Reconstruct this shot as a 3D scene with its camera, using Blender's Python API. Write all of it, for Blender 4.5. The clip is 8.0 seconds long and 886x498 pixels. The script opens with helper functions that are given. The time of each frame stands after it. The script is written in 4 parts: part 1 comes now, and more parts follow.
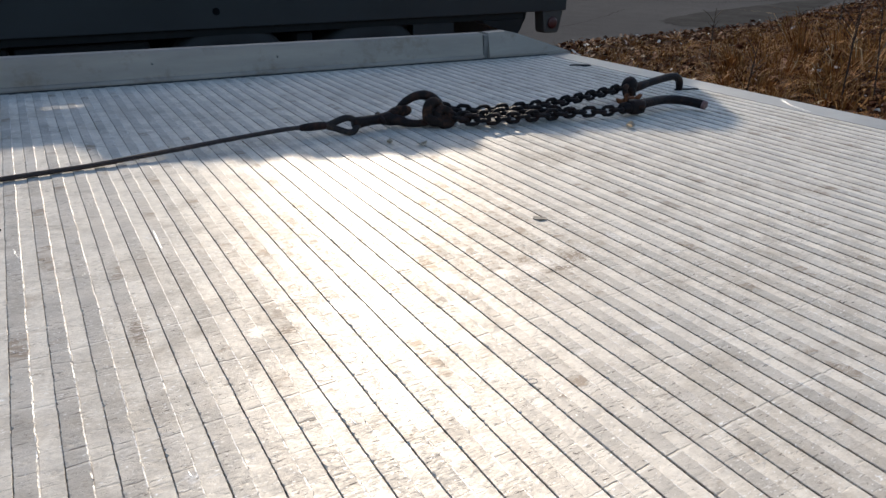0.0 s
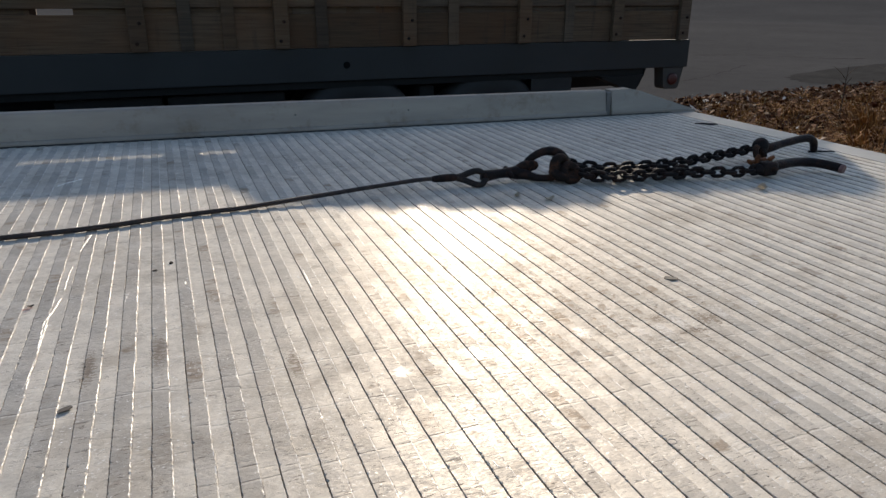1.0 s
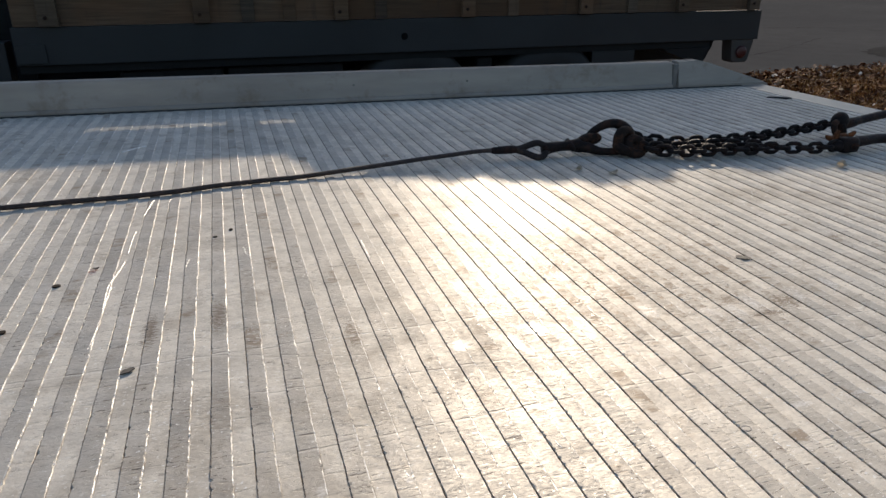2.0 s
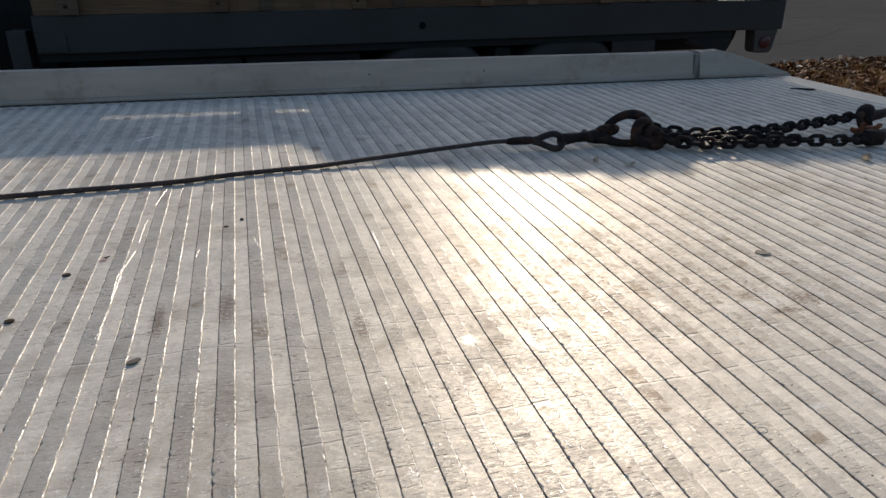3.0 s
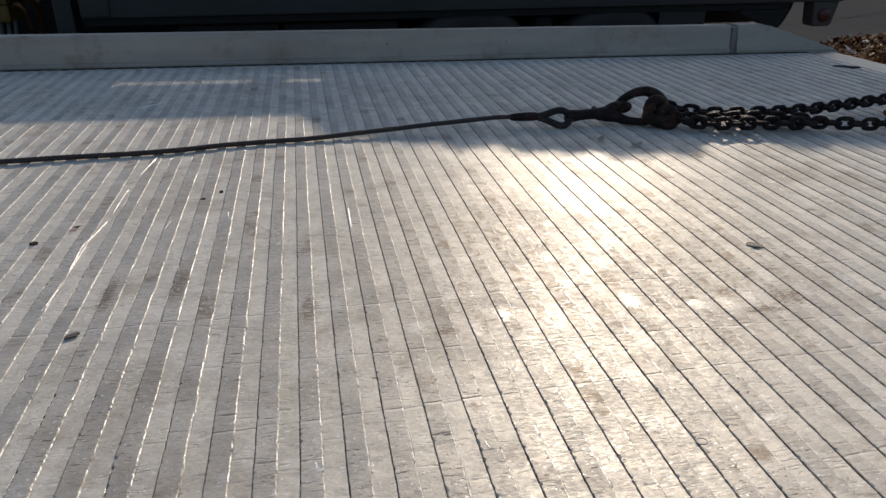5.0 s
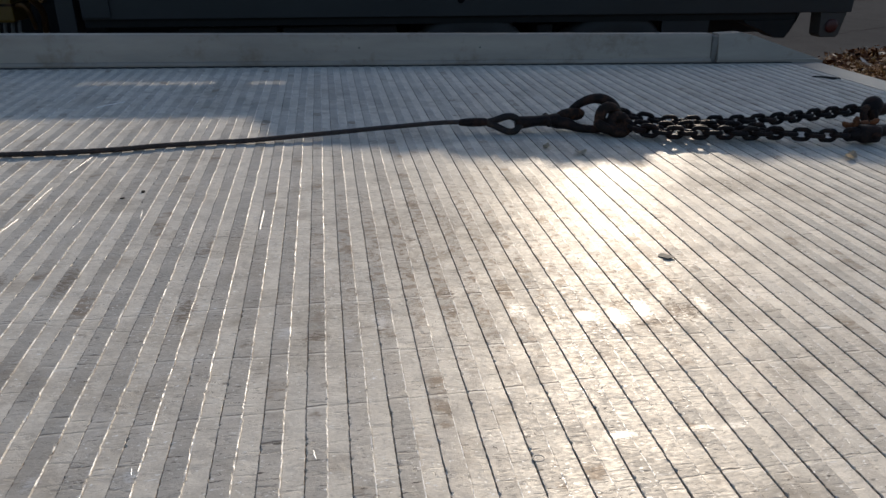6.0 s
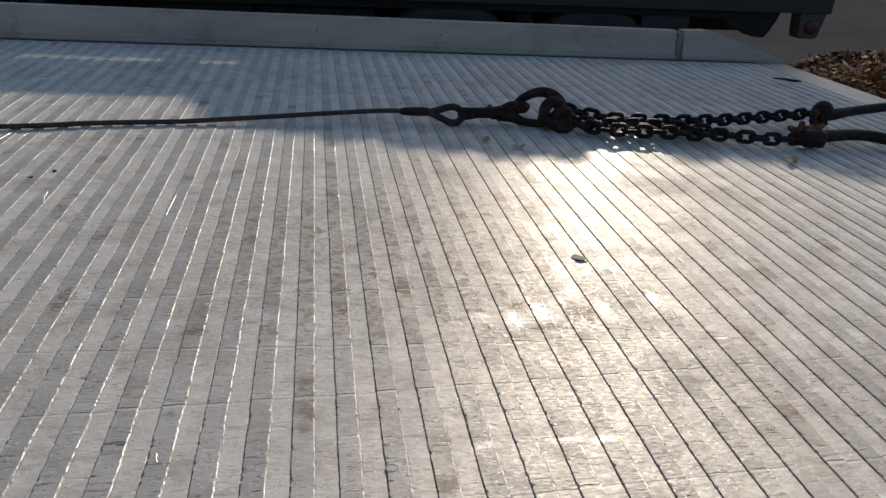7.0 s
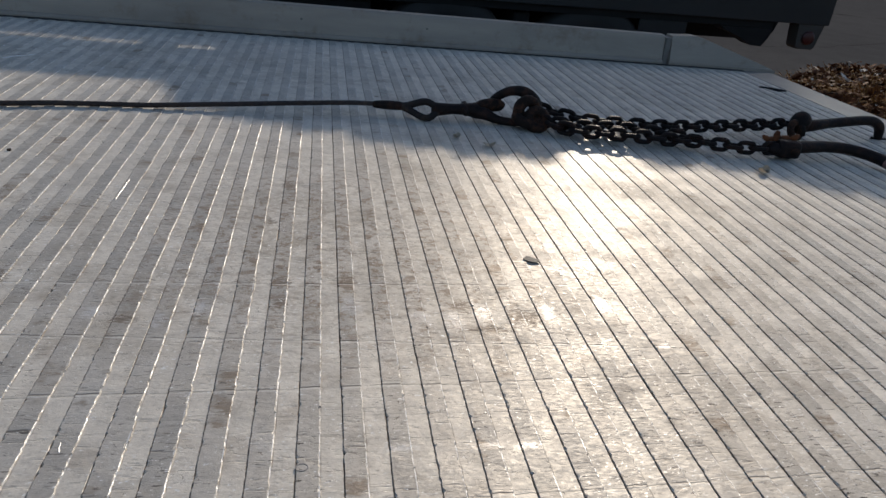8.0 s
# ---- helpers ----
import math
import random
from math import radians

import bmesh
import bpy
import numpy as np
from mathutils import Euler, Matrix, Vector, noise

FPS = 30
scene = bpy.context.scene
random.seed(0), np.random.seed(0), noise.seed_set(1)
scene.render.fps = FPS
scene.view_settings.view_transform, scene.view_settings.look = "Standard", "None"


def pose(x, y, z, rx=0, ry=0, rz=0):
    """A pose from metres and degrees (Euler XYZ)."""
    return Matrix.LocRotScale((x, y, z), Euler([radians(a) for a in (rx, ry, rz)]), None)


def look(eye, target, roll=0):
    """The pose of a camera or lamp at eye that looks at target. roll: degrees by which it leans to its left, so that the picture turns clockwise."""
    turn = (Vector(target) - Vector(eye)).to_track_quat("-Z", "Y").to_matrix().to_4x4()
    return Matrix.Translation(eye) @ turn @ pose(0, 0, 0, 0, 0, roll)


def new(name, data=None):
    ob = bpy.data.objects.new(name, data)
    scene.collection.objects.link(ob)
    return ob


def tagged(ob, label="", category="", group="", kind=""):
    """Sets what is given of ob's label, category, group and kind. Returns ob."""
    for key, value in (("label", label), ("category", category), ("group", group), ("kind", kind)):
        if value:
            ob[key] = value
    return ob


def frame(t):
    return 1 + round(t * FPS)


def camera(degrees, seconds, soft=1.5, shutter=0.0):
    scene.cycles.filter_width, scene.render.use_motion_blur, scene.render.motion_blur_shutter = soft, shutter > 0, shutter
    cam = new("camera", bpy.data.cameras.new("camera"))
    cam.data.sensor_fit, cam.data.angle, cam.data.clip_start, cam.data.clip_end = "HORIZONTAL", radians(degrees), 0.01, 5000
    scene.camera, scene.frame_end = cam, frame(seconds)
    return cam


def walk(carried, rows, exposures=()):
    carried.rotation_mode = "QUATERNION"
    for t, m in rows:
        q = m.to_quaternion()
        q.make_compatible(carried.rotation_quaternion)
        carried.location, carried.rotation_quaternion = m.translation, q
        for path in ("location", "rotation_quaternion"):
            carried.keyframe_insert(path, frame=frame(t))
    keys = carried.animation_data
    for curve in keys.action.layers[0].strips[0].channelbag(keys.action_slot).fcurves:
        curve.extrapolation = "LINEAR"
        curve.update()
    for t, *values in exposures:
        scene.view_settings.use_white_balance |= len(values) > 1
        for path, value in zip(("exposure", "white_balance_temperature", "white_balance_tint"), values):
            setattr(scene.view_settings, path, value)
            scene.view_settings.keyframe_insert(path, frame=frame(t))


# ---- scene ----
cam = camera(64.9, 8.0, soft=1.5)
PATH = [
    (0, (-0.679, -0.833, 1.411), (0.259, 0.738, 0.604), 1.2),
    (0.2, (-0.679, -0.829, 1.404), (0.283, 0.7, 0.545), 1),
    (0.3, (-0.684, -0.826, 1.401), (0.269, 0.69, 0.51), 0.9),
    (0.5, (-0.698, -0.825, 1.405), (0.149, 0.755, 0.518), -0.3),
    (0.7, (-0.723, -0.829, 1.422), (0.046, 0.841, 0.632), 1),
    (0.8, (-0.728, -0.836, 1.427), (0.02, 0.863, 0.683), 1.4),
    (1, (-0.739, -0.844, 1.43), (-0.042, 0.902, 0.746), 0.9),
    (1.2, (-0.741, -0.847, 1.434), (-0.089, 0.916, 0.76), 0.7),
    (1.5, (-0.738, -0.842, 1.424), (-0.153, 0.941, 0.733), 0.1),
    (1.7, (-0.736, -0.835, 1.422), (-0.175, 0.943, 0.698), 0.2),
    (2, (-0.742, -0.819, 1.416), (-0.194, 0.951, 0.664), 0.6),
    (2.2, (-0.739, -0.809, 1.415), (-0.22, 0.961, 0.642), 1.1),
    (3.3, (-0.729, -0.805, 1.412), (-0.234, 0.968, 0.633), 0.6),
    (3.5, (-0.731, -0.8, 1.415), (-0.237, 0.973, 0.634), 0.8),
    (3.7, (-0.728, -0.805, 1.411), (-0.249, 0.973, 0.635), -0.2),
    (4, (-0.746, -0.796, 1.405), (-0.389, 0.985, 0.569), -2.7),
    (4.2, (-0.746, -0.794, 1.398), (-0.462, 0.999, 0.555), -2.4),
    (4.5, (-0.706, -0.787, 1.399), (-0.388, 0.983, 0.525), -0.1),
    (4.7, (-0.668, -0.789, 1.409), (-0.303, 0.979, 0.549), 1),
    (5.8, (-0.476, -0.809, 1.416), (-0.169, 0.976, 0.566), 0.5),
    (6, (-0.452, -0.808, 1.408), (-0.144, 0.98, 0.568), 1.3),
    (6.2, (-0.436, -0.805, 1.411), (-0.116, 0.979, 0.566), 1.9),
    (6.5, (-0.383, -0.8, 1.411), (-0.044, 0.976, 0.555), 2.8),
    (6.7, (-0.36, -0.798, 1.412), (0.005, 0.969, 0.546), 3.7),
    (7, (-0.344, -0.796, 1.411), (0.003, 0.97, 0.538), 3.9),
    (7.2, (-0.311, -0.787, 1.406), (0.057, 0.964, 0.504), 4.8),
    (7.5, (-0.283, -0.785, 1.411), (0.094, 0.963, 0.516), 5.2),
    (7.8, (-0.28, -0.788, 1.413), (0.09, 0.96, 0.513), 6.5),
    (8, (-0.282, -0.792, 1.411), (0.076, 0.966, 0.529), 6.4),
]
walk(cam, [(t, look(eye, target, roll)) for t, eye, target, roll in PATH], [(0.0, 0.73, 6230, 10), (0.5, 0.66, 6330, 10), (1.0, 0.43, 6480, 10), (2.0, 0.42, 6570, 10), (3.5, 0.29, 6510, 10), (4.5, 0.20, 6470, 10), (6.0, 0.11, 6320, 10), (8.0, 0.05, 6260, 10)])

# ---- world, sun, exposure ----
SUN_EL, SUN_AZ = radians(21.0), radians(23.5)
world = bpy.data.worlds.new("sky")
scene.world = world
world.use_nodes = True
wn, wl = world.node_tree.nodes, world.node_tree.links
sky = wn.new("ShaderNodeTexSky")
sky.sky_type = "NISHITA"
sky.sun_disc = False
sky.sun_elevation, sky.sun_rotation = SUN_EL, SUN_AZ
wn["Background"].inputs[1].default_value = 0.10
wl.new(sky.outputs[0], wn["Background"].inputs[0])
sun_data = bpy.data.lights.new("sun", "SUN")
sun_data.energy, sun_data.angle, sun_data.color = 4.2, radians(0.35), (1.0, 0.865, 0.70)
sun = new("sun", sun_data)
S = Vector((math.sin(SUN_AZ) * math.cos(SUN_EL), math.cos(SUN_AZ) * math.cos(SUN_EL), math.sin(SUN_EL)))
sun.matrix_world = look(S * 40, (0, 0, 0))


# ---- materials ----
class Nodes:
    """Short hand for building a node material."""

    def __init__(self, name):
        self.m = bpy.data.materials.new(name)
        self.m.use_nodes = True
        self.t = self.m.node_tree
        self.b = self.t.nodes["Principled BSDF"]
        geo = self.t.nodes.new("ShaderNodeNewGeometry")
        self.pos, self.island = geo.outputs["Position"], geo.outputs["Random Per Island"]

    def put(self, key, value):
        if hasattr(value, "links"):
            self.t.links.new(value, self.b.inputs[key])
        else:
            self.b.inputs[key].default_value = value

    def stretch(self, v, scale):
        n = self.t.nodes.new("ShaderNodeMapping")
        n.inputs["Scale"].default_value = scale
        self.t.links.new(v, n.inputs["Vector"])
        return n.outputs[0]

    def noise(self, scale, detail=4, rough=0.55, stretch=(1, 1, 1), warp=0.0):
        n = self.t.nodes.new("ShaderNodeTexNoise")
        n.inputs["Scale"].default_value, n.inputs["Detail"].default_value = scale, detail
        n.inputs["Roughness"].default_value, n.inputs["Distortion"].default_value = rough, warp
        self.t.links.new(self.stretch(self.pos, stretch), n.inputs["Vector"])
        return n.outputs["Fac"]

    def ramp(self, fac, *stops):
        n = self.t.nodes.new("ShaderNodeValToRGB")
        e = n.color_ramp.elements
        while len(e) < len(stops):
            e.new(0.5)
        for k, (p, c) in zip(e, stops):
            k.position = p
            k.color = (*c, 1) if isinstance(c, tuple) else (c, c, c, 1)
        self.t.links.new(fac, n.inputs[0])
        return n.outputs[0]

    def mix(self, fac, a, b, how="MIX"):
        n = self.t.nodes.new("ShaderNodeMix")
        n.data_type, n.blend_type = "RGBA", how
        for i, v in ((0, fac), (6, a), (7, b)):
            if hasattr(v, "links"):
                self.t.links.new(v, n.inputs[i])
            else:
                n.inputs[i].default_value = v if i == 0 else (*v, 1)
        return n.outputs[2]

    def math(self, how, a, b):
        n = self.t.nodes.new("ShaderNodeMath")
        n.operation = how
        for i, v in enumerate((a, b)):
            if hasattr(v, "links"):
                self.t.links.new(v, n.inputs[i])
            else:
                n.inputs[i].default_value = v
        return n.outputs[0]

    def bump(self, height, strength, distance):
        n = self.t.nodes.new("ShaderNodeBump")
        n.inputs["Strength"].default_value, n.inputs["Distance"].default_value = strength, distance
        self.t.links.new(height, n.inputs["Height"])
        self.t.links.new(n.outputs[0], self.b.inputs["Normal"])


def plain(name, base, rough=0.6, metal=0.0, scale=20.0, vary=0.35, bump=0.0, tint=None, gloss=0.5):
    """A surface with mottling at two scales, and relief."""
    k = Nodes(name)
    big, fine = k.noise(scale * 0.15, 3), k.noise(scale, 6, 0.65)
    f = k.math("ADD", k.math("MULTIPLY", big, 0.55), k.math("MULTIPLY", fine, 0.45))
    lo = tuple(c * (1 - vary) for c in base)
    hi = tuple(min(1, c * (1 + vary)) for c in (tint or base))
    k.put("Base Color", k.ramp(f, (0.3, lo), (0.7, hi)))
    k.put("Roughness", k.ramp(fine, (0.2, max(0.05, rough - 0.12)), (0.8, min(1, rough + 0.12))))
    k.put("Metallic", metal)
    k.put("Specular IOR Level", gloss)
    if bump:
        k.bump(fine, 0.6, bump)
    return k.m


def deck_metal():
    """Worn extruded aluminium: cross scuffs, drag lines, brown grime, pale bruises."""
    k = Nodes("deck aluminium")
    xyz = k.t.nodes.new("ShaderNodeSeparateXYZ")
    k.t.links.new(k.pos, xyz.inputs[0])
    crown = k.math("GREATER_THAN", xyz.outputs[2], 0.9993)
    big = k.noise(1.7, 5, 0.62)
    patch = k.noise(1.0, 4, 0.6, (16, 26, 16))
    streak = k.noise(1.0, 6, 0.75, (26, 60, 26))
    scuff = k.noise(1.0, 5, 0.75, (150, 260, 150))
    nick = k.noise(1.0, 3, 0.6, (70, 430, 70), 0.5)
    dent = k.noise(1.0, 4, 0.7, (95, 125, 95), 0.8)
    fleck = k.noise(1.0, 3, 0.6, (180, 330, 180))
    blot = k.noise(1.0, 4, 0.6, (24, 34, 24))
    drag = k.noise(1.0, 2, 0.4, (0.55, 7.5, 0.55), 0.1)
    line = k.ramp(drag, (0.4925, 0.0), (0.497, 1.0), (0.5015, 0.0))
    line = k.math("MULTIPLY", line, k.ramp(streak, (0.42, 0.2), (0.58, 1.0)))
    drag2 = k.noise(1.0, 2, 0.4, (1.0, 16, 1.0), 0.1)
    line2 = k.math("MULTIPLY", k.ramp(drag2, (0.549, 0.0), (0.555, 1.0), (0.561, 0.0)), k.ramp(patch, (0.45, 0.0), (0.6, 1.0)))
    line = k.math("MAXIMUM", line, line2)
    u = k.math("MULTIPLY", k.math("SUBTRACT", xyz.outputs[0], -0.561), 2 / 0.0381)
    strip = k.math("FLOOR", u, 0.0)

    def along(per_x, per_y, seed, detail):
        """Noise that differs from strip to strip and runs straight across each one."""
        v = k.t.nodes.new("ShaderNodeCombineXYZ")
        k.t.links.new(k.math("ADD", k.math("MULTIPLY", strip, 3.73 + seed), k.math("MULTIPLY", u, per_x)), v.inputs[0])
        k.t.links.new(k.math("MULTIPLY", xyz.outputs[1], per_y), v.inputs[1])
        v.inputs[2].default_value = seed
        n = k.t.nodes.new("ShaderNodeTexNoise")
        n.inputs["Scale"].default_value, n.inputs["Detail"].default_value, n.inputs["Roughness"].default_value = 1.0, detail, 0.65
        k.t.links.new(v.outputs[0], n.inputs["Vector"])
        return n.outputs["Fac"]

    def blobs(table, rag=1.8):
        """Ragged oval marks at given places."""
        total = None
        for sx, sy, rx, ry in table:
            dx = k.math("DIVIDE", k.math("SUBTRACT", xyz.outputs[0], sx), rx)
            dy = k.math("DIVIDE", k.math("SUBTRACT", xyz.outputs[1], sy), ry)
            d = k.math("ADD", k.math("MULTIPLY", dx, dx), k.math("MULTIPLY", dy, dy))
            d = k.math("ADD", d, k.math("MULTIPLY", k.math("SUBTRACT", tear, 0.5), rag * 6))
            one = k.ramp(k.math("MULTIPLY", d, 0.4), (0.15, 0.8), (0.42, 0.0))
            total = one if total is None else k.math("MAXIMUM", total, one)
        return total

    tear = k.noise(1.0, 5, 0.75, (110, 420, 110))
    block = along(0.05, 8, 1.0, 2)
    cut = along(0.35, 150, 2.0, 3)
    score = along(0.6, 60, 3.0, 5)
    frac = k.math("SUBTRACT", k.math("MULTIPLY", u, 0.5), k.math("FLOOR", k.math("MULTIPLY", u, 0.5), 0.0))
    # pale line on worn step edges, the sun's glint put into the colour
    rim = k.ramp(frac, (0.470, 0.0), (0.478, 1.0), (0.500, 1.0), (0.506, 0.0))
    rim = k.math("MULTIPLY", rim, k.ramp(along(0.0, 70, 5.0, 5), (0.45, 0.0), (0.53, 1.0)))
    stain = along(0.12, 11, 6.0, 5)
    tread = k.math("ADD", 0.45, k.math("MULTIPLY", crown, 0.55))
    pit = k.noise(310, 3, 0.6)
    col = k.ramp(big, (0.25, (0.68, 0.63, 0.557)), (0.5, (0.795, 0.74, 0.652)), (0.78, (0.85, 0.795, 0.705)))
    col = k.mix(k.math("MULTIPLY", crown, 0.60), col, (0.53, 0.495, 0.45))
    col = k.mix(k.ramp(patch, (0.35, 0.3), (0.6, 0.0)), col, (0.44, 0.40, 0.355))
    col = k.mix(k.math("MULTIPLY", k.ramp(streak, (0.34, 0.3), (0.46, 0.0)), tread), col, (0.33, 0.305, 0.28))
    col = k.mix(k.math("MULTIPLY", k.ramp(block, (0.38, 0.34), (0.54, 0.0)), tread), col, (0.29, 0.29, 0.285))
    col = k.mix(k.math("MULTIPLY", k.ramp(block, (0.56, 0.0), (0.70, 0.3)), tread), col, (0.70, 0.68, 0.65))
    col = k.mix(k.math("MULTIPLY", k.ramp(cut, (0.30, 0.8), (0.345, 0.0)), tread), col, (0.14, 0.125, 0.11))
    col = k.mix(k.math("MULTIPLY", k.ramp(score, (0.29, 0.6), (0.35, 0.0)), tread), col, (0.17, 0.15, 0.13))
    spots = blobs(((-0.781, 0.020, 0.009, 0.040), (-0.862, 0.000, 0.009, 0.040), (-0.321, -0.068, 0.012, 0.012), (-0.477, -0.149, 0.015, 0.007), (-0.246, -0.060, 0.012, 0.012), (-0.345, 0.101, 0.010, 0.008),
                   (-0.325, 0.237, 0.010, 0.020), (-0.320, -0.114, 0.008, 0.012), (-0.044, -0.141, 0.018, 0.018), (-0.115, -0.116, 0.010, 0.012), (-0.090, -0.166, 0.028, 0.006), (-0.624, -0.070, 0.009, 0.030)))
    polish = blobs(((-0.509, -0.136, 0.008, 0.010), (-0.441, -0.148, 0.008, 0.014), (-0.402, -0.124, 0.009, 0.014), (-0.242, -0.119, 0.009, 0.014), (-0.166, -0.141, 0.010, 0.010), (-0.130, -0.150, 0.008, 0.018), (-0.093, -0.132, 0.009, 0.016), (-0.015, -0.132, 0.008, 0.020),
                    (0.058, -0.112, 0.008, 0.016), (-0.099, -0.348, 0.010, 0.004), (-0.133, -0.347, 0.012, 0.003), (-0.208, -0.347, 0.013, 0.004), (-0.700, -0.339, 0.006, 0.007), (-0.625, -0.341, 0.006, 0.006), (0.10, -0.20, 0.008, 0.004)), 3.0)
    # pale line beside each crease is its highlight, put into the colour
    groove, glint_line = None, None
    wave = k.math("ADD", k.math("MULTIPLY", k.math("SUBTRACT", along(0.0, 1.5, 8.0, 2), 0.5), 0.013), k.math("MULTIPLY", k.math("SUBTRACT", k.noise(1.0, 3, 0.6, (60, 2, 2)), 0.5), 0.004))
    gate = k.math("MULTIPLY", k.ramp(along(0.5, 1.1, 9.0, 2), (0.36, 0.1), (0.55, 1.0)), k.math("ADD", 0.55, k.math("MULTIPLY", crown, 0.45)))
    for y0, slope, xa, xb, power in ((-0.074, 0.013, -1.06, 0.13, 1.0), (-0.176, -0.035, -0.76, 0.12, 0.9), (-0.275, 0.033, -0.72, 0.34, 0.9), (-0.418, 0.032, -0.20, 0.24, 0.8), (-0.531, 0.048, -0.46, 0.02, 1.0), (0.475, 0.0, -0.62, -0.08, 0.6), (-0.131, -0.27, -0.82, -0.62, 0.7), (0.381, -0.145, -1.06, -0.76, 0.6)):
        mid = k.math("ADD", y0 + slope * 0.6, k.math("MULTIPLY", xyz.outputs[0], slope))
        away = k.math("ABSOLUTE", k.math("SUBTRACT", k.math("ADD", xyz.outputs[1], wave), mid), 0.0)
        one = k.ramp(k.math("MULTIPLY", away, 100), (0.04, power), (0.12, 0.0))
        off = k.math("ABSOLUTE", k.math("SUBTRACT", k.math("ADD", xyz.outputs[1], wave), k.math("SUBTRACT", mid, 0.0024)), 0.0)
        lit = k.ramp(k.math("MULTIPLY", off, 100), (0.05, power), (0.13, 0.0))
        within = k.math("MULTIPLY", k.math("GREATER_THAN", xyz.outputs[0], xa), k.math("LESS_THAN", xyz.outputs[0], xb))
        one, lit = k.math("MULTIPLY", one, within), k.math("MULTIPLY", lit, within)
        glint_line = lit if glint_line is None else k.math("MAXIMUM", glint_line, lit)
        groove = one if groove is None else k.math("MAXIMUM", groove, one)
    groove, glint_line = k.math("MULTIPLY", groove, gate), k.math("MULTIPLY", glint_line, gate)
    col = k.mix(spots, col, (0.22, 0.17, 0.125))
    col = k.mix(blobs(((-0.955, 0.217, 0.006, 0.011),)), col, (0.40, 0.20, 0.17))
    dx = k.math("DIVIDE", k.math("ADD", xyz.outputs[0], 0.22), 0.36)
    dy = k.math("DIVIDE", k.math("SUBTRACT", xyz.outputs[1], 0.06), 0.36)
    zone = k.ramp(k.math("ADD", k.math("MULTIPLY", dx, dx), k.math("MULTIPLY", dy, dy)), (0.2, 1.0), (1.0, 0.0))
    dirt = k.math("MULTIPLY", k.ramp(k.noise(1.0, 6, 0.78, (60, 75, 60)), (0.50, 0.0), (0.57, 0.75)), zone)
    col = k.mix(k.math("MULTIPLY", dirt, tread), col, (0.27, 0.195, 0.13))
    soil = k.math("MULTIPLY", k.ramp(stain, (0.585, 0.0), (0.63, 0.75)), k.ramp(streak, (0.38, 0.15), (0.55, 1.0)))
    col = k.mix(k.math("MULTIPLY", soil, tread), col, (0.27, 0.205, 0.145))
    grime = k.math("MULTIPLY", k.ramp(k.noise(6.5, 7, 0.74), (0.50, 0.0), (0.66, 0.5)), k.ramp(streak, (0.3, 0.3), (0.6, 1.0)))
    col = k.mix(grime, col, (0.27, 0.22, 0.165))
    mottle = k.noise(1.0, 6, 0.72, (34, 26, 34))
    col = k.mix(k.ramp(mottle, (0.36, 0.27), (0.50, 0.0)), col, (0.36, 0.33, 0.295))
    col = k.mix(k.ramp(pit, (0.34, 0.2), (0.48, 0.0)), col, (0.34, 0.315, 0.285))
    col = k.mix(k.ramp(blot, (0.69, 0.0), (0.73, 0.7)), col, (0.20, 0.16, 0.12))
    worn = k.ramp(k.noise(9, 4, 0.65), (0.38, 0.1), (0.54, 1.0))
    col = k.mix(k.math("MULTIPLY", k.ramp(nick, (0.335, 1.0), (0.36, 0.0)), k.math("MULTIPLY", worn, tread)), col, (0.10, 0.09, 0.08))
    col = k.mix(k.math("MULTIPLY", k.ramp(dent, (0.30, 0.85), (0.325, 0.0)), k.math("ADD", 0.25, k.math("MULTIPLY", tread, 0.75))), col, (0.12, 0.10, 0.085))
    spark = k.math("MULTIPLY", k.ramp(fleck, (0.635, 0.0), (0.66, 1.0)), worn)
    col = k.mix(spark, col, (0.85, 0.84, 0.82))
    col = k.mix(k.math("MULTIPLY", k.ramp(scuff, (0.30, 0.4), (0.42, 0.0)), tread), col, (0.20, 0.19, 0.175))
    gash = k.math("MULTIPLY", k.ramp(k.noise(1.0, 3, 0.6, (48, 260, 48), 0.9), (0.34, 1.0), (0.37, 0.0)), k.ramp(k.noise(5, 3, 0.6), (0.43, 0.0), (0.57, 1.0)))
    glint = k.math("MULTIPLY", k.ramp(k.noise(1.0, 3, 0.6, (60, 300, 60), 0.7), (0.65, 0.0), (0.675, 1.0)), worn)
    col = k.mix(k.math("MULTIPLY", gash, 0.6), col, (0.15, 0.125, 0.105))
    col = k.mix(k.math("MULTIPLY", glint, 0.5), col, (0.88, 0.865, 0.84))
    col = k.mix(k.math("MULTIPLY", line, 0.3), col, (0.11, 0.10, 0.095))
    col = k.mix(k.math("MULTIPLY", polish, 0.45), col, (0.84, 0.835, 0.83))
    col = k.mix(k.math("MULTIPLY", glint_line, 0.55), col, (0.86, 0.84, 0.80))
    col = k.mix(k.math("MULTIPLY", groove, 0.66), col, (0.11, 0.10, 0.085))
    col = k.mix(k.math("MULTIPLY", k.ramp(tear, (0.31, 0.6), (0.36, 0.0)), tread), col, (0.20, 0.175, 0.15))
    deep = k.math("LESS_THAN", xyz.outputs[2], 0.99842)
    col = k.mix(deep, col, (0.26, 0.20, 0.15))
    jag = k.math("ADD", frac, k.math("MULTIPLY", k.math("SUBTRACT", along(0.0, 120, 7.0, 5), 0.5), 0.13))
    lip = k.ramp(jag, (0.009, 0.6), (0.018, 0.0), (0.984, 0.0), (0.993, 0.6))
    col = k.mix(lip, col, (0.24, 0.175, 0.125))
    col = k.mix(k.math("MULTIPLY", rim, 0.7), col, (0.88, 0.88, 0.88))
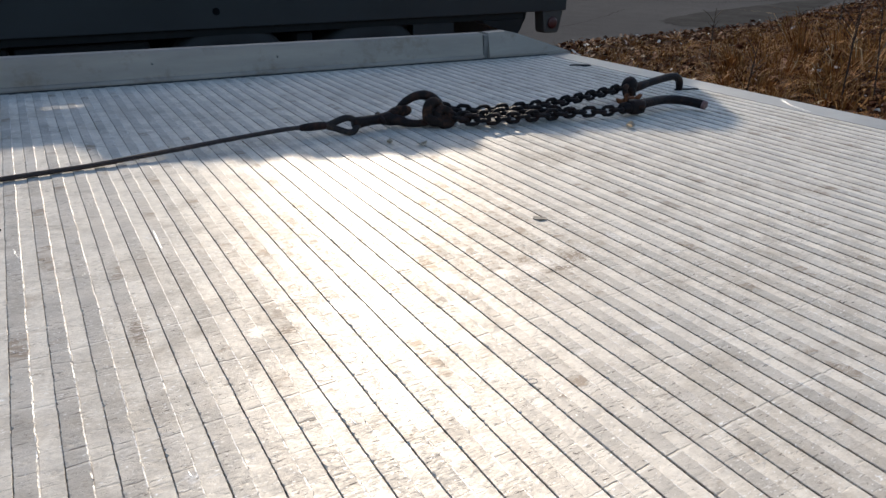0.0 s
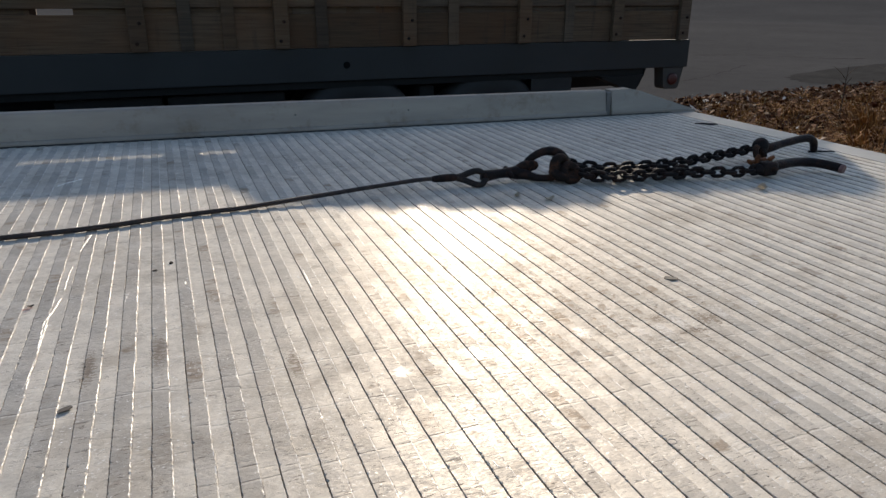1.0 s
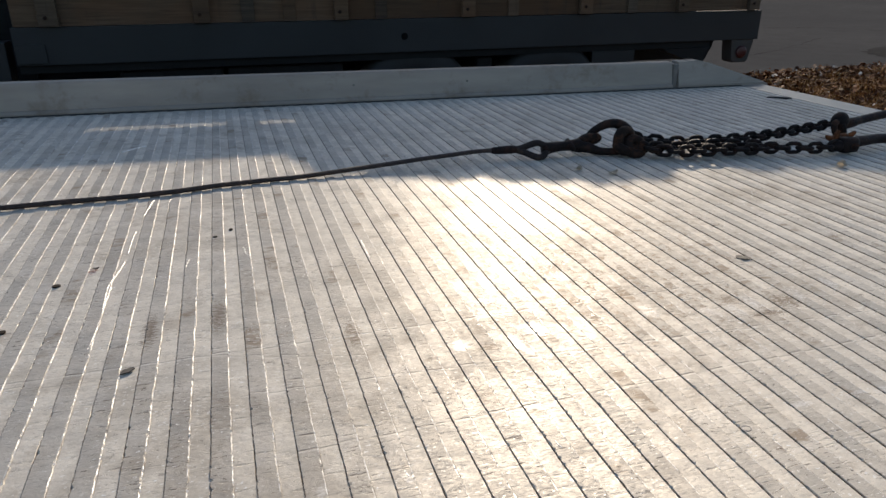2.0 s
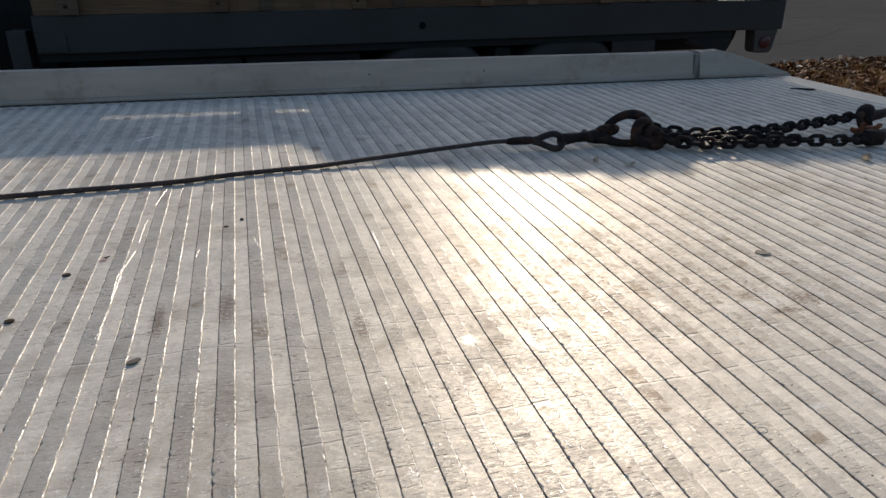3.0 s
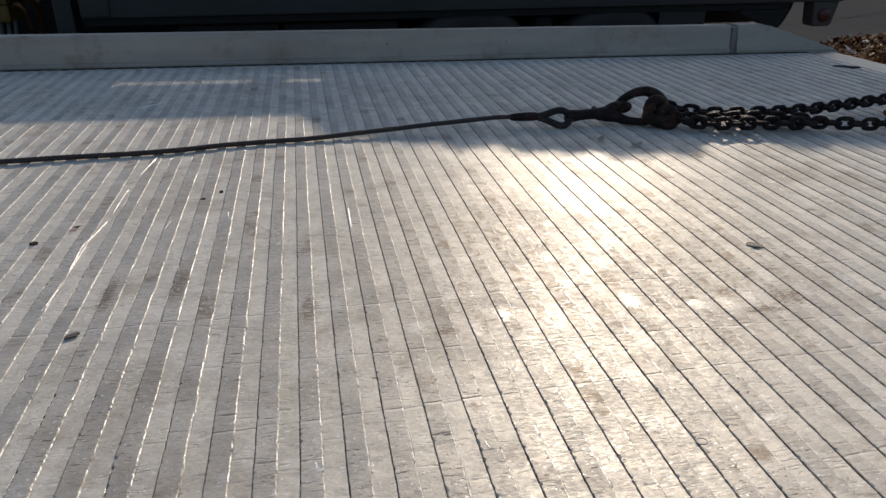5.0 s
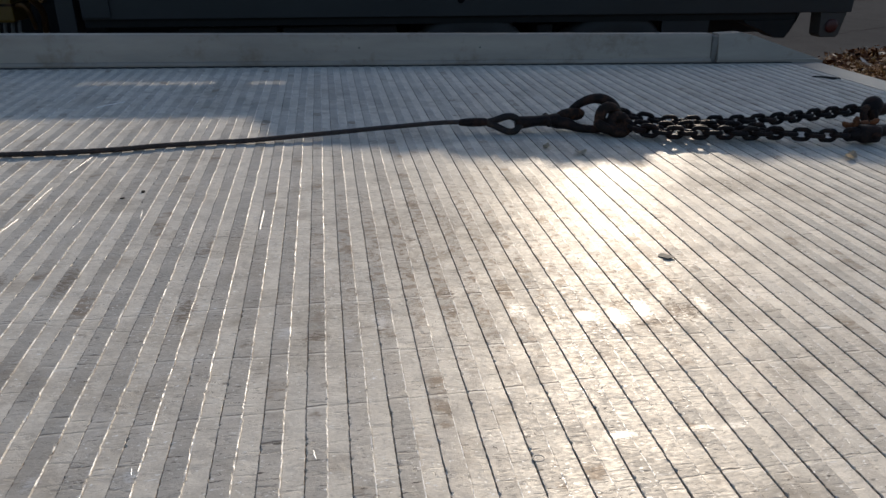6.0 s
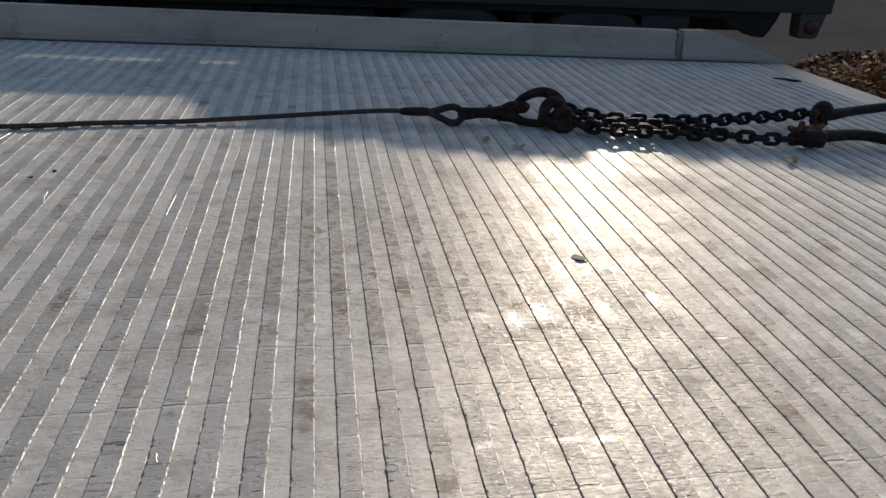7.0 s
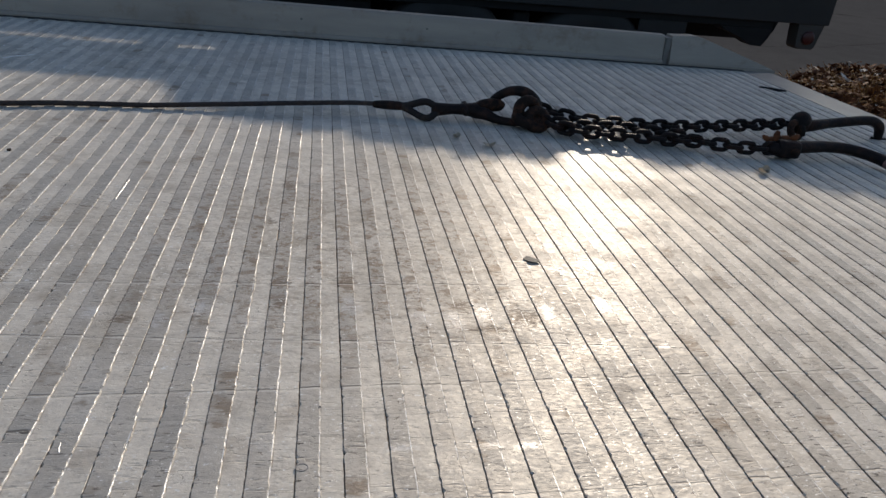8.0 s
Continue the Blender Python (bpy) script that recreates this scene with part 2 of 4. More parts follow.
    foot = k.ramp(k.math("ADD", frac, k.math("MULTIPLY", k.math("SUBTRACT", along(0.0, 140, 11.0, 5), 0.5), 0.05)), (0.502, 0.0), (0.510, 1.0), (0.522, 1.0), (0.532, 0.0))
    foot = k.math("MULTIPLY", foot, k.ramp(along(0.0, 26, 12.0, 4), (0.46, 0.0), (0.60, 0.6)))
    col = k.mix(foot, col, (0.23, 0.185, 0.145))
    k.put("Base Color", col)
    k.put("Metallic", k.math("ADD", 0.36, k.math("MULTIPLY", crown, 0.12)))
    k.put("Coat Weight", 0.03)
    k.put("Coat Roughness", 0.34)
    k.put("Specular IOR Level", 0.31)
    k.put("Anisotropic", 0.70)
    lay = k.t.nodes.new("ShaderNodeCombineXYZ")
    lay.inputs[1].default_value = 1.0
    k.put("Tangent", lay.outputs[0])
    r = k.math("ADD", k.ramp(patch, (0.3, 0.61), (0.7, 0.53)), k.math("MULTIPLY", grime, 0.25))
    r = k.math("ADD", r, k.ramp(scuff, (0.3, 0.13), (0.6, 0.0)))
    r = k.math("ADD", r, k.ramp(tear, (0.36, 0.20), (0.56, 0.0)))
    r = k.math("SUBTRACT", r, k.math("MULTIPLY", polish, 0.30))
    k.put("Roughness", k.math("ADD", k.math("SUBTRACT", r, k.math("MULTIPLY", spark, 0.2)), k.math("SUBTRACT", k.math("MULTIPLY", foot, 0.25), k.math("MULTIPLY", rim, 0.15))))
    h = k.math("ADD", k.math("MULTIPLY", k.math("MULTIPLY", scuff, tread), 0.16), k.math("MULTIPLY", pit, 0.08))
    buckle = k.noise(1.0, 4, 0.6, (60, 88, 60), 0.5)
    h = k.math("ADD", h, k.math("MULTIPLY", buckle, 0.9))
    h = k.math("SUBTRACT", h, k.math("MULTIPLY", gash, 0.35))
    h = k.math("ADD", h, k.math("MULTIPLY", patch, 0.16))
    h = k.math("ADD", h, k.math("MULTIPLY", k.math("MULTIPLY", tear, tread), 0.18))
    h = k.math("ADD", h, k.math("MULTIPLY", k.ramp(dent, (0.27, 0.0), (0.33, 1.0)), 0.25))
    h = k.math("SUBTRACT", h, k.math("MULTIPLY", line, 0.2))
    h = k.math("SUBTRACT", h, k.math("MULTIPLY", groove, 0.6))
    h = k.math("ADD", h, k.math("MULTIPLY", k.ramp(cut, (0.30, 0.0), (0.40, 1.0)), 0.35))
    h = k.math("ADD", h, k.math("MULTIPLY", k.ramp(score, (0.28, 0.0), (0.40, 1.0)), 0.35))
    k.bump(h, 0.52, 0.0016)
    return k.m


def rail_metal():
    k = Nodes("rail aluminium")
    big = k.noise(4, 5, 0.6, (0.6, 1, 3))
    fine = k.noise(60, 4, 0.6, (0.3, 1, 1))
    col = k.ramp(big, (0.3, (0.30, 0.262, 0.228)), (0.7, (0.43, 0.376, 0.322)))
    col = k.mix(k.ramp(k.noise(7, 5, 0.72), (0.52, 0.0), (0.68, 0.65)), col, (0.21, 0.155, 0.11))
    k.put("Base Color", col)
    k.put("Metallic", 0.15)
    k.put("Specular IOR Level", 0.3)
    k.put("Roughness", k.ramp(fine, (0.2, 0.42), (0.8, 0.60)))
    k.bump(fine, 0.3, 0.001)
    return k.m


def rusty(name, dark, rust, amount, rough=0.6, metal=0.6):
    k = Nodes(name)
    f = k.noise(38, 6, 0.7)
    fine = k.noise(320, 4, 0.6)
    k.put("Base Color", k.mix(k.ramp(f, (0.62 - amount, 0.0), (0.80 - amount, 1.0)), k.ramp(fine, (0.3, tuple(c * 0.6 for c in dark)), (0.7, dark)), rust))
    k.put("Metallic", metal)
    k.put("Roughness", k.ramp(fine, (0.2, rough - 0.12), (0.8, rough + 0.15)))
    k.put("Specular IOR Level", 0.18)
    k.bump(k.math("ADD", fine, f), 0.6, 0.0012)
    return k.m


def board_wood():
    k = Nodes("weathered boards")
    grain = k.noise(1, 6, 0.65, (3, 40, 70), 0.6)
    blot = k.noise(2.2, 3)
    col = k.ramp(grain, (0.25, (0.05, 0.036, 0.026)), (0.5, (0.11, 0.082, 0.058)), (0.75, (0.165, 0.128, 0.094)))
    col = k.mix(k.ramp(blot, (0.4, 0.0), (0.7, 0.6)), col, (0.15, 0.08, 0.04))
    info = k.t.nodes.new("ShaderNodeObjectInfo")
    tone = k.ramp(info.outputs["Random"], (0.0, (0.55, 0.50, 0.46)), (0.25, (1.15, 1.08, 1.0)), (0.5, (0.80, 0.62, 0.45)), (0.75, (1.25, 1.12, 0.95)), (1.0, (1.1, 0.70, 0.45)))
    col = k.mix(1.0, col, tone, "MULTIPLY")
    col = k.mix(k.ramp(k.noise(1, 5, 0.7, (14, 14, 1.2)), (0.56, 0.0), (0.70, 0.6)), col, (0.035, 0.026, 0.02))
    k.put("Base Color", col)
    k.put("Roughness", 0.85)
    k.bump(grain, 0.5, 0.004)
    return k.m


def pavement_mat():
    k = Nodes("old grey pavement")
    big, mid, fine = k.noise(0.14, 4), k.noise(2, 5, 0.65), k.noise(70, 4, 0.7)
    col = k.ramp(big, (0.3, (0.067, 0.067, 0.069)), (0.7, (0.086, 0.085, 0.0865)))
    col = k.mix(k.ramp(mid, (0.38, 0.35), (0.55, 0.0)), col, (0.055, 0.0545, 0.056))
    col = k.mix(k.ramp(k.noise(16, 5, 0.75), (0.36, 0.35), (0.52, 0.0)), col, (0.054, 0.0535, 0.054))
    col = k.mix(k.ramp(fine, (0.34, 0.6), (0.50, 0.0)), col, (0.050, 0.0495, 0.050))
    col = k.mix(k.ramp(k.noise(45, 4, 0.7), (0.62, 0.0), (0.70, 0.4)), col, (0.13, 0.128, 0.125))
    k.put("Base Color", col)
    k.put("Roughness", 0.95)
    k.put("Specular IOR Level", 0.0)
    k.bump(fine, 0.5, 0.01)
    return k.m


def soil_mat():
    k = Nodes("leaf soil")
    mid, fine = k.noise(2.5, 5, 0.7), k.noise(28, 5, 0.7)
    col = k.ramp(fine, (0.25, (0.008, 0.005, 0.004)), (0.55, (0.026, 0.013, 0.008)), (0.8, (0.07, 0.034, 0.018)))
    k.put("Base Color", k.mix(k.ramp(mid, (0.4, 0.0), (0.7, 0.5)), col, (0.032, 0.017, 0.009)))
    k.put("Roughness", 0.95)
    k.put("Specular IOR Level", 0.0)
    k.bump(fine, 0.8, 0.03)
    return k.m


def litter_mat(name, *cols, pale=None):
    k = Nodes(name)
    n = len(cols)
    k.put("Base Color", k.ramp(k.island, *[(i / (n - 1), c) for i, c in enumerate(cols)]) if pale is None else k.mix(k.math("GREATER_THAN", k.island, 0.972), k.ramp(k.island, *[(i / n, c) for i, c in enumerate(cols)]), pale))
    k.put("Roughness", 0.8)
    k.put("Specular IOR Level", 0.06)
    return k.m


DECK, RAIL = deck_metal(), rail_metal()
PLATE = plain("tail plate aluminium", (0.25, 0.24, 0.23), 0.45, 0.25, 45, 0.3, 0.0006)
BRIGHT = plain("fresh scratch", (0.92, 0.91, 0.89), 0.55, 0.7, 90, 0.08)
STEEL = rusty("dark oily steel", (0.018, 0.0135, 0.014), (0.045, 0.023, 0.016), 0.14, 0.55, 0.25)
CHAIN = rusty("dark chain steel", (0.014, 0.011, 0.0115), (0.038, 0.019, 0.014), 0.14, 0.6, 0.2)
RUST = rusty("rusted steel", (0.022, 0.015, 0.013), (0.080, 0.036, 0.020), 0.17, 0.7, 0.15)
ORANGE = rusty("orange rust", (0.05, 0.022, 0.012), (0.17, 0.065, 0.028), 0.25, 0.55, 0.2)
TIPSTEEL = plain("worn pinkish steel", (0.20, 0.115, 0.105), 0.4, 0.5, 90, 0.35, 0.0005)
ROPE = rusty("greased wire rope", (0.070, 0.058, 0.056), (0.11, 0.075, 0.06), 0.10, 0.5, 0.4)
GAP = plain("grey weld gap", (0.22, 0.205, 0.19), 0.6, 0.4, 60)
SEAM = plain("dark seam", (0.008, 0.008, 0.009), 0.9, 0.0, 80, gloss=0.02)
PLUG = plain("dark brown plug", (0.035, 0.028, 0.022), 0.8, 0.0, 120, 0.4, gloss=0.1)
FOOT_SHADE = plain("dark grey foot shade", (0.055, 0.052, 0.05), 0.9, 0.0, 70, 0.4, 0.0008, gloss=0.1)
EYE = rusty("oily rope eye", (0.036, 0.031, 0.030), (0.07, 0.048, 0.038), 0.10, 0.6, 0.2)
BEAM = plain("blue grey truck paint", (0.020, 0.0205, 0.022), 0.55, 0.0, 14, 0.3, 0.001)
WOOD = board_wood()
BLACK = plain("dirty black underbody", (0.008, 0.008, 0.008), 0.9, 0.0, 16, 0.5, 0.002)
RUBBER = plain("tyre rubber", (0.022, 0.022, 0.022), 0.75, 0.0, 30, 0.4, 0.002)
RIM = plain("painted rim", (0.10, 0.10, 0.10), 0.5, 0.4, 30)
SHELL = plain("dull grey lamp housing", (0.05, 0.046, 0.042), 0.6, 0.0, 40, 0.3, 0.001)
LENS = plain("dull red lens", (0.065, 0.013, 0.012), 0.4, 0.0, 60, 0.3)
YELLOW = plain("grimy yellow paint", (0.11, 0.06, 0.005), 0.45, 0.0, 18, 0.4, 0.001)
AMBER = rusty("brass coloured fittings", (0.14, 0.07, 0.025), (0.09, 0.04, 0.02), 0.1, 0.4, 0.6)
PALE = plain("pale grey struts", (0.10, 0.095, 0.09), 0.5, 0.2, 30, 0.25)
TARP = plain("dark canvas cover", (0.06, 0.06, 0.055), 0.8, 0.0, 12, 0.4, 0.004)
PAVE, SOIL = pavement_mat(), soil_mat()
DARK_PATCH = plain("dark pavement patch", (0.048, 0.0475, 0.047), 0.9, 0.0, 8, 0.4, gloss=0.0)
CRACK = plain("tar filled crack", (0.018, 0.017, 0.016), 0.95, 0.0, 40, gloss=0.0)
GRASS = litter_mat("dry grass", (0.045, 0.018, 0.007), (0.18, 0.075, 0.022), (0.36, 0.175, 0.05), (0.085, 0.035, 0.012), (0.26, 0.125, 0.038), pale=(0.50, 0.36, 0.19))
LITTER = litter_mat("fallen leaves", (0.016, 0.007, 0.005), (0.085, 0.028, 0.012), (0.15, 0.052, 0.019), (0.03, 0.012, 0.007), (0.11, 0.038, 0.014), pale=(0.70, 0.62, 0.53))
TWIG = plain("bare twigs", (0.05, 0.032, 0.022), 0.85, 0.0, 60)
DEADLEAF = plain("dead leaf", (0.045, 0.04, 0.036), 0.7, 0.0, 120, 0.5, 0.0006)
PALELEAF = plain("pale dry leaf", (0.55, 0.48, 0.38), 0.6, 0.0, 120, 0.3, 0.0006)


# ---- mesh helpers ----
def mesh_of(name, verts, faces, material, smooth=False):
    me = bpy.data.meshes.new(name)
    me.from_pydata(verts, [], faces)
    me.materials.append(material)
    if smooth:
        me.shade_smooth()
    me.update()
    return me


def part(name, bm, material, parent, label="", smooth=False):
    """Links a bmesh as one mesh object under a thing or a part."""
    me = bpy.data.meshes.new(name)
    bmesh.ops.recalc_face_normals(bm, faces=bm.faces)
    bm.to_mesh(me)
    bm.free()
    me.materials.append(material)
    if smooth:
        me.shade_smooth()
    return child(name, me, parent, label)


def child(name, me, parent, label=""):
    ob = new(name, me)
    if parent:
        ob.parent = parent
        ob.matrix_parent_inverse = world_of(parent).inverted()
    return tagged(ob, label)


def world_of(ob):
    m = ob.matrix_basis.copy()
    if ob.parent:
        m = world_of(ob.parent) @ ob.matrix_parent_inverse @ m
    return m


def base_at(name, x, y, z, label, category, group=""):
    ob = new(name)
    ob.matrix_basis = pose(x, y, z)
    ob.empty_display_size = 0.05
    return tagged(ob, label, category, group)


def box(x0, x1, y0, y1, z0, z1, bevel=0.0, bm=None):
    bm = bm or bmesh.new()
    m = Matrix.LocRotScale(((x0 + x1) / 2, (y0 + y1) / 2, (z0 + z1) / 2), None, (x1 - x0, y1 - y0, z1 - z0))
    g = bmesh.ops.create_cube(bm, size=1, matrix=m)
    if bevel:
        edges = list({e for v in g["verts"] for e in v.link_edges})
        bmesh.ops.bevel(bm, geom=edges, offset=bevel, segments=2, affect="EDGES", profile=0.6)
    return bm


def prism(outline, axis, a, b, bevel=0.0):
    """A flat outline of pairs drawn out along one axis from a to b."""
    bm = bmesh.new()
    at = {"x": lambda p, s: (s, p[0], p[1]), "y": lambda p, s: (p[0], s, p[1]), "z": lambda p, s: (p[0], p[1], s)}[axis]
    lo, hi = [bm.verts.new(at(p, a)) for p in outline], [bm.verts.new(at(p, b)) for p in outline]
    n = len(outline)
    bm.faces.new(lo), bm.faces.new(hi)
    for i in range(n):
        bm.faces.new((lo[i], lo[(i + 1) % n], hi[(i + 1) % n], hi[i]))
    if bevel:
        bmesh.ops.recalc_face_normals(bm, faces=bm.faces)
        bmesh.ops.bevel(bm, geom=list(bm.edges), offset=bevel, segments=2, affect="EDGES", profile=0.6)
    return bm


def smooth_path(points, steps):
    """Points of a smooth curve through the given ones; each may carry a radius as its fourth number."""
    p = [np.array(q, float) for q in points]
    p = [2 * p[0] - p[1]] + p + [2 * p[-1] - p[-2]]
    out = []
    for i in range(1, len(p) - 2):
        a, b, c, d = p[i - 1:i + 3]
        for k in range(steps):
            t = k / steps
            out.append(0.5 * (2 * b + (c - a) * t + (2 * a - 5 * b + 4 * c - d) * t * t + (3 * b - a - 3 * c + d) * t ** 3))
    out.append(p[-2])
    return out


def tube(path, radius=0.01, sides=12, closed=False, lobes=0, twist=0.0, depth=0.12, flat=1.0, bm=None):
    """A round bar along a path; lobes and twist make it a laid rope."""
    bm = bm or bmesh.new()
    pts = [Vector(q[:3]) for q in path]
    rad = [q[3] if len(q) > 3 else radius for q in path]
    n, rings, up, run = len(pts), [], None, 0.0
    for i, c in enumerate(pts):
        a = pts[(i - 1) % n] if closed or i else c
        b = pts[(i + 1) % n] if closed or i < n - 1 else c
        d = (b - a).normalized()
        if up is None:
            up = Vector((0, 0, 1)) if abs(d.z) < 0.9 else Vector((1, 0, 0))
        up = (up - d * up.dot(d)).normalized()
        side = d.cross(up)
        if i:
            run += (c - pts[i - 1]).length
        ring = []
        for k in range(sides):
            w = 2 * math.pi * k / sides
            r = rad[i] * (1 - depth * 0.5 + depth * 0.5 * math.cos(lobes * (w + twist * run)) if lobes else 1)
            ring.append(bm.verts.new(c + side * (math.cos(w) * r) + up * (math.sin(w) * r * flat)))
        rings.append(ring)
    for i in range(n if closed else n - 1):
        a, b = rings[i], rings[(i + 1) % n]
        for k in range(sides):
            bm.faces.new((a[k], a[(k + 1) % sides], b[(k + 1) % sides], b[k]))
    if not closed:
        bm.faces.new(rings[0][::-1]), bm.faces.new(rings[-1])
    return bm


def disc(x, y, z, r, h, sides=16, wob=0.0, sx=1.0, turn=0.0):
    out = []
    for k in range(sides):
        w = 2 * math.pi * k / sides
        q = r * (1 + wob * random.uniform(-1, 1))
        u, v = math.cos(w) * q * sx, math.sin(w) * q
        out.append((x + u * math.cos(turn) - v * math.sin(turn), y + u * math.sin(turn) + v * math.cos(turn)))
    return prism(out, "z", z, z + h)


def wheel(owner, x, y, r, wid):
    w = child("wheel", None, owner)
    bm = bmesh.new()
    prof = [(0.55, 0.0), (0.62, -0.02), (0.80, -0.03), (0.93, -0.02), (0.985, 0.02), (1.0, 0.06), (1.0, wid - 0.06), (0.985, wid - 0.02), (0.93, wid + 0.02), (0.62, wid + 0.02), (0.55, wid)]
    n = 40
    rings = [[bm.verts.new((x + r * f * math.cos(2 * math.pi * k / n), y + d, r + r * f * math.sin(2 * math.pi * k / n))) for f, d in prof] for k in range(n)]
    for k in range(n):
        a, b = rings[k], rings[(k + 1) % n]
        for q in range(len(prof) - 1):
            bm.faces.new((a[q], a[q + 1], b[q + 1], b[q]))
    part("tyre", bm, RUBBER, w, "black truck tyre", True)
    bm = bmesh.new()
    prof = [(0.0, 0.06), (0.14, 0.05), (0.20, 0.08), (0.40, 0.10), (0.50, 0.04), (0.55, 0.01)]
    rings = [[bm.verts.new((x + r * f * math.cos(2 * math.pi * k / n), y + d, r + r * f * math.sin(2 * math.pi * k / n))) for f, d in prof[1:]] for k in range(n)]
    c = bm.verts.new((x, y + 0.06, r))
    for k in range(n):
        a, b = rings[k], rings[(k + 1) % n]
        bm.faces.new((c, a[0], b[0]))
        for q in range(len(prof) - 2):
            bm.faces.new((a[q], a[q + 1], b[q + 1], b[q]))
    part("rim", bm, RIM, w, "dull painted wheel rim", True)


# ---- ground ----
def sheet(name, outline, z, material, label, cat):
    bm = bmesh.new()
    bm.faces.new([bm.verts.new((x, y, z)) for x, y in outline])
    return tagged(part(name, bm, material, None), label, cat, kind="structure")


sheet("ground", [(-900, -900), (900, -900), (900, 900), (-900, 900)], 0.0, PAVE, "smooth dull grey pavement with thin cracks", "pavement")
EDGE = [(2.0, 2.2), (2.6, 4.0), (3.6, 5.1), (4.6, 6.0), (5.6, 6.9), (6.6, 7.5), (8.2, 7.7), (10.0, 7.9), (13.0, 8.6), (17.0, 10.2), (36.8, 17.0), (60.0, 25.0)]


def edge_y(x):
    for (x0, y0), (x1, y1) in zip(EDGE, EDGE[1:]):
        if x <= x1:
            return y0 + (y1 - y0) * (x - x0) / (x1 - x0)
    return EDGE[-1][1]


def verge():
    """A low bank of soil with an uneven top."""
    nx, ny = 110, 80
    verts, faces = [], []
    for i in range(nx + 1):
        x = 2.0 + 38.0 * (i / nx) ** 1.7
        top = edge_y(x) + 0.18 * noise.noise((x * 1.3, 0, 0))
        for j in range(ny + 1):
            y = top - 22.0 * (j / ny) ** 1.6
            rise = min(1.0, (top - y) / 0.6)
            verts.append((x, y, 0.006 + rise * (0.05 + 0.05 * noise.noise((x * 0.9, y * 0.9, 2)) + 0.02 * noise.noise((x * 4, y * 4, 5)))))
    for i in range(nx):
        for j in range(ny):
            a = i * (ny + 1) + j
            faces.append((a, a + 1, a + ny + 2, a + ny + 1))
    ob = new("verge", mesh_of("verge", verts, faces, SOIL, True))
    tagged(ob, "dark brown soil verge strewn with dead leaves", "ground", kind="structure")


verge()


def crack(points, width):
    bm = bmesh.new()
    row = []
    for x, y in smooth_path(points, 10):
        x, y = x + random.uniform(-0.05, 0.05), y + random.uniform(-0.06, 0.06)
        w = width * random.uniform(0.15, 1.3)
        row.append((bm.verts.new((x, y - w, 0.004)), bm.verts.new((x, y + w, 0.004))))
    for a, b in zip(row, row[1:]):
        bm.faces.new((a[0], b[0], b[1], a[1]))
    tagged(part("pavement_crack", bm, CRACK, None), "thin dark crack across the grey pavement", "crack", kind="structure")


crack([(7.0, 15.6), (12.4, 15.0), (14.6, 14.6), (16.0, 13.2), (19.0, 13.0)], 0.035)
crack([(3.0, 8.6), (6.0, 8.9), (9.0, 10.2), (12.0, 12.2)], 0.008)


def damp_patch(outline):
    """A darker patch with a ragged edge where the pavement meets the verge."""
    bm = bmesh.new()
    bm.faces.new([bm.verts.new((x + random.uniform(-0.12, 0.12), y + random.uniform(-0.06, 0.06), 0.005)) for x, y in smooth_path(outline, 6)])
    tagged(part("damp_patch", bm, DARK_PATCH, None), "dark patch on the pavement beside the verge", "stain", kind="structure")


damp_patch([(10.4, 9.0), (10.6, 9.5), (11.4, 10.2), (13.4, 11.0), (15.6, 11.6), (19.0, 12.6), (21.0, 12.6), (17.0, 10.6), (13.0, 9.0), (11.0, 8.4)])


def far_slope():
    """Ground that rises slowly far off, all round."""
    n, verts, faces = 72, [], []
    rows = ((45, -0.4), (70, 0.6), (120, 4.5), (220, 14.0), (420, 34.0))
    for r, z in rows:
        for k in range(n):
            w = 2 * math.pi * k / n
            verts.append((r * math.cos(w), r * math.sin(w), z + (0.12 * z * noise.noise((math.cos(w) * 3, math.sin(w) * 3, r * 0.01)) if z > 0 else 0)))
    for i in range(len(rows) - 1):
        for k in range(n):
            faces.append((i * n + k, i * n + (k + 1) % n, (i + 1) * n + (k + 1) % n, (i + 1) * n + k))
    tagged(new("backdrop", mesh_of("backdrop", verts, faces, PAVE, True)), "bare grey ground rising far off", "ground", kind="structure")


far_slope()


# ---- tow truck bed ----
DZ, PITCH, SEAM0 = 1.0, 0.0381, -0.561
FAR, NEAR, TAIL, FRONT = 1.460, -0.90, 1.29, -4.6
bed = base_at("tow_truck_bed", -1.6, 0.28, 0.0, "worn ribbed aluminium tow truck bed with low side rails", "truck")


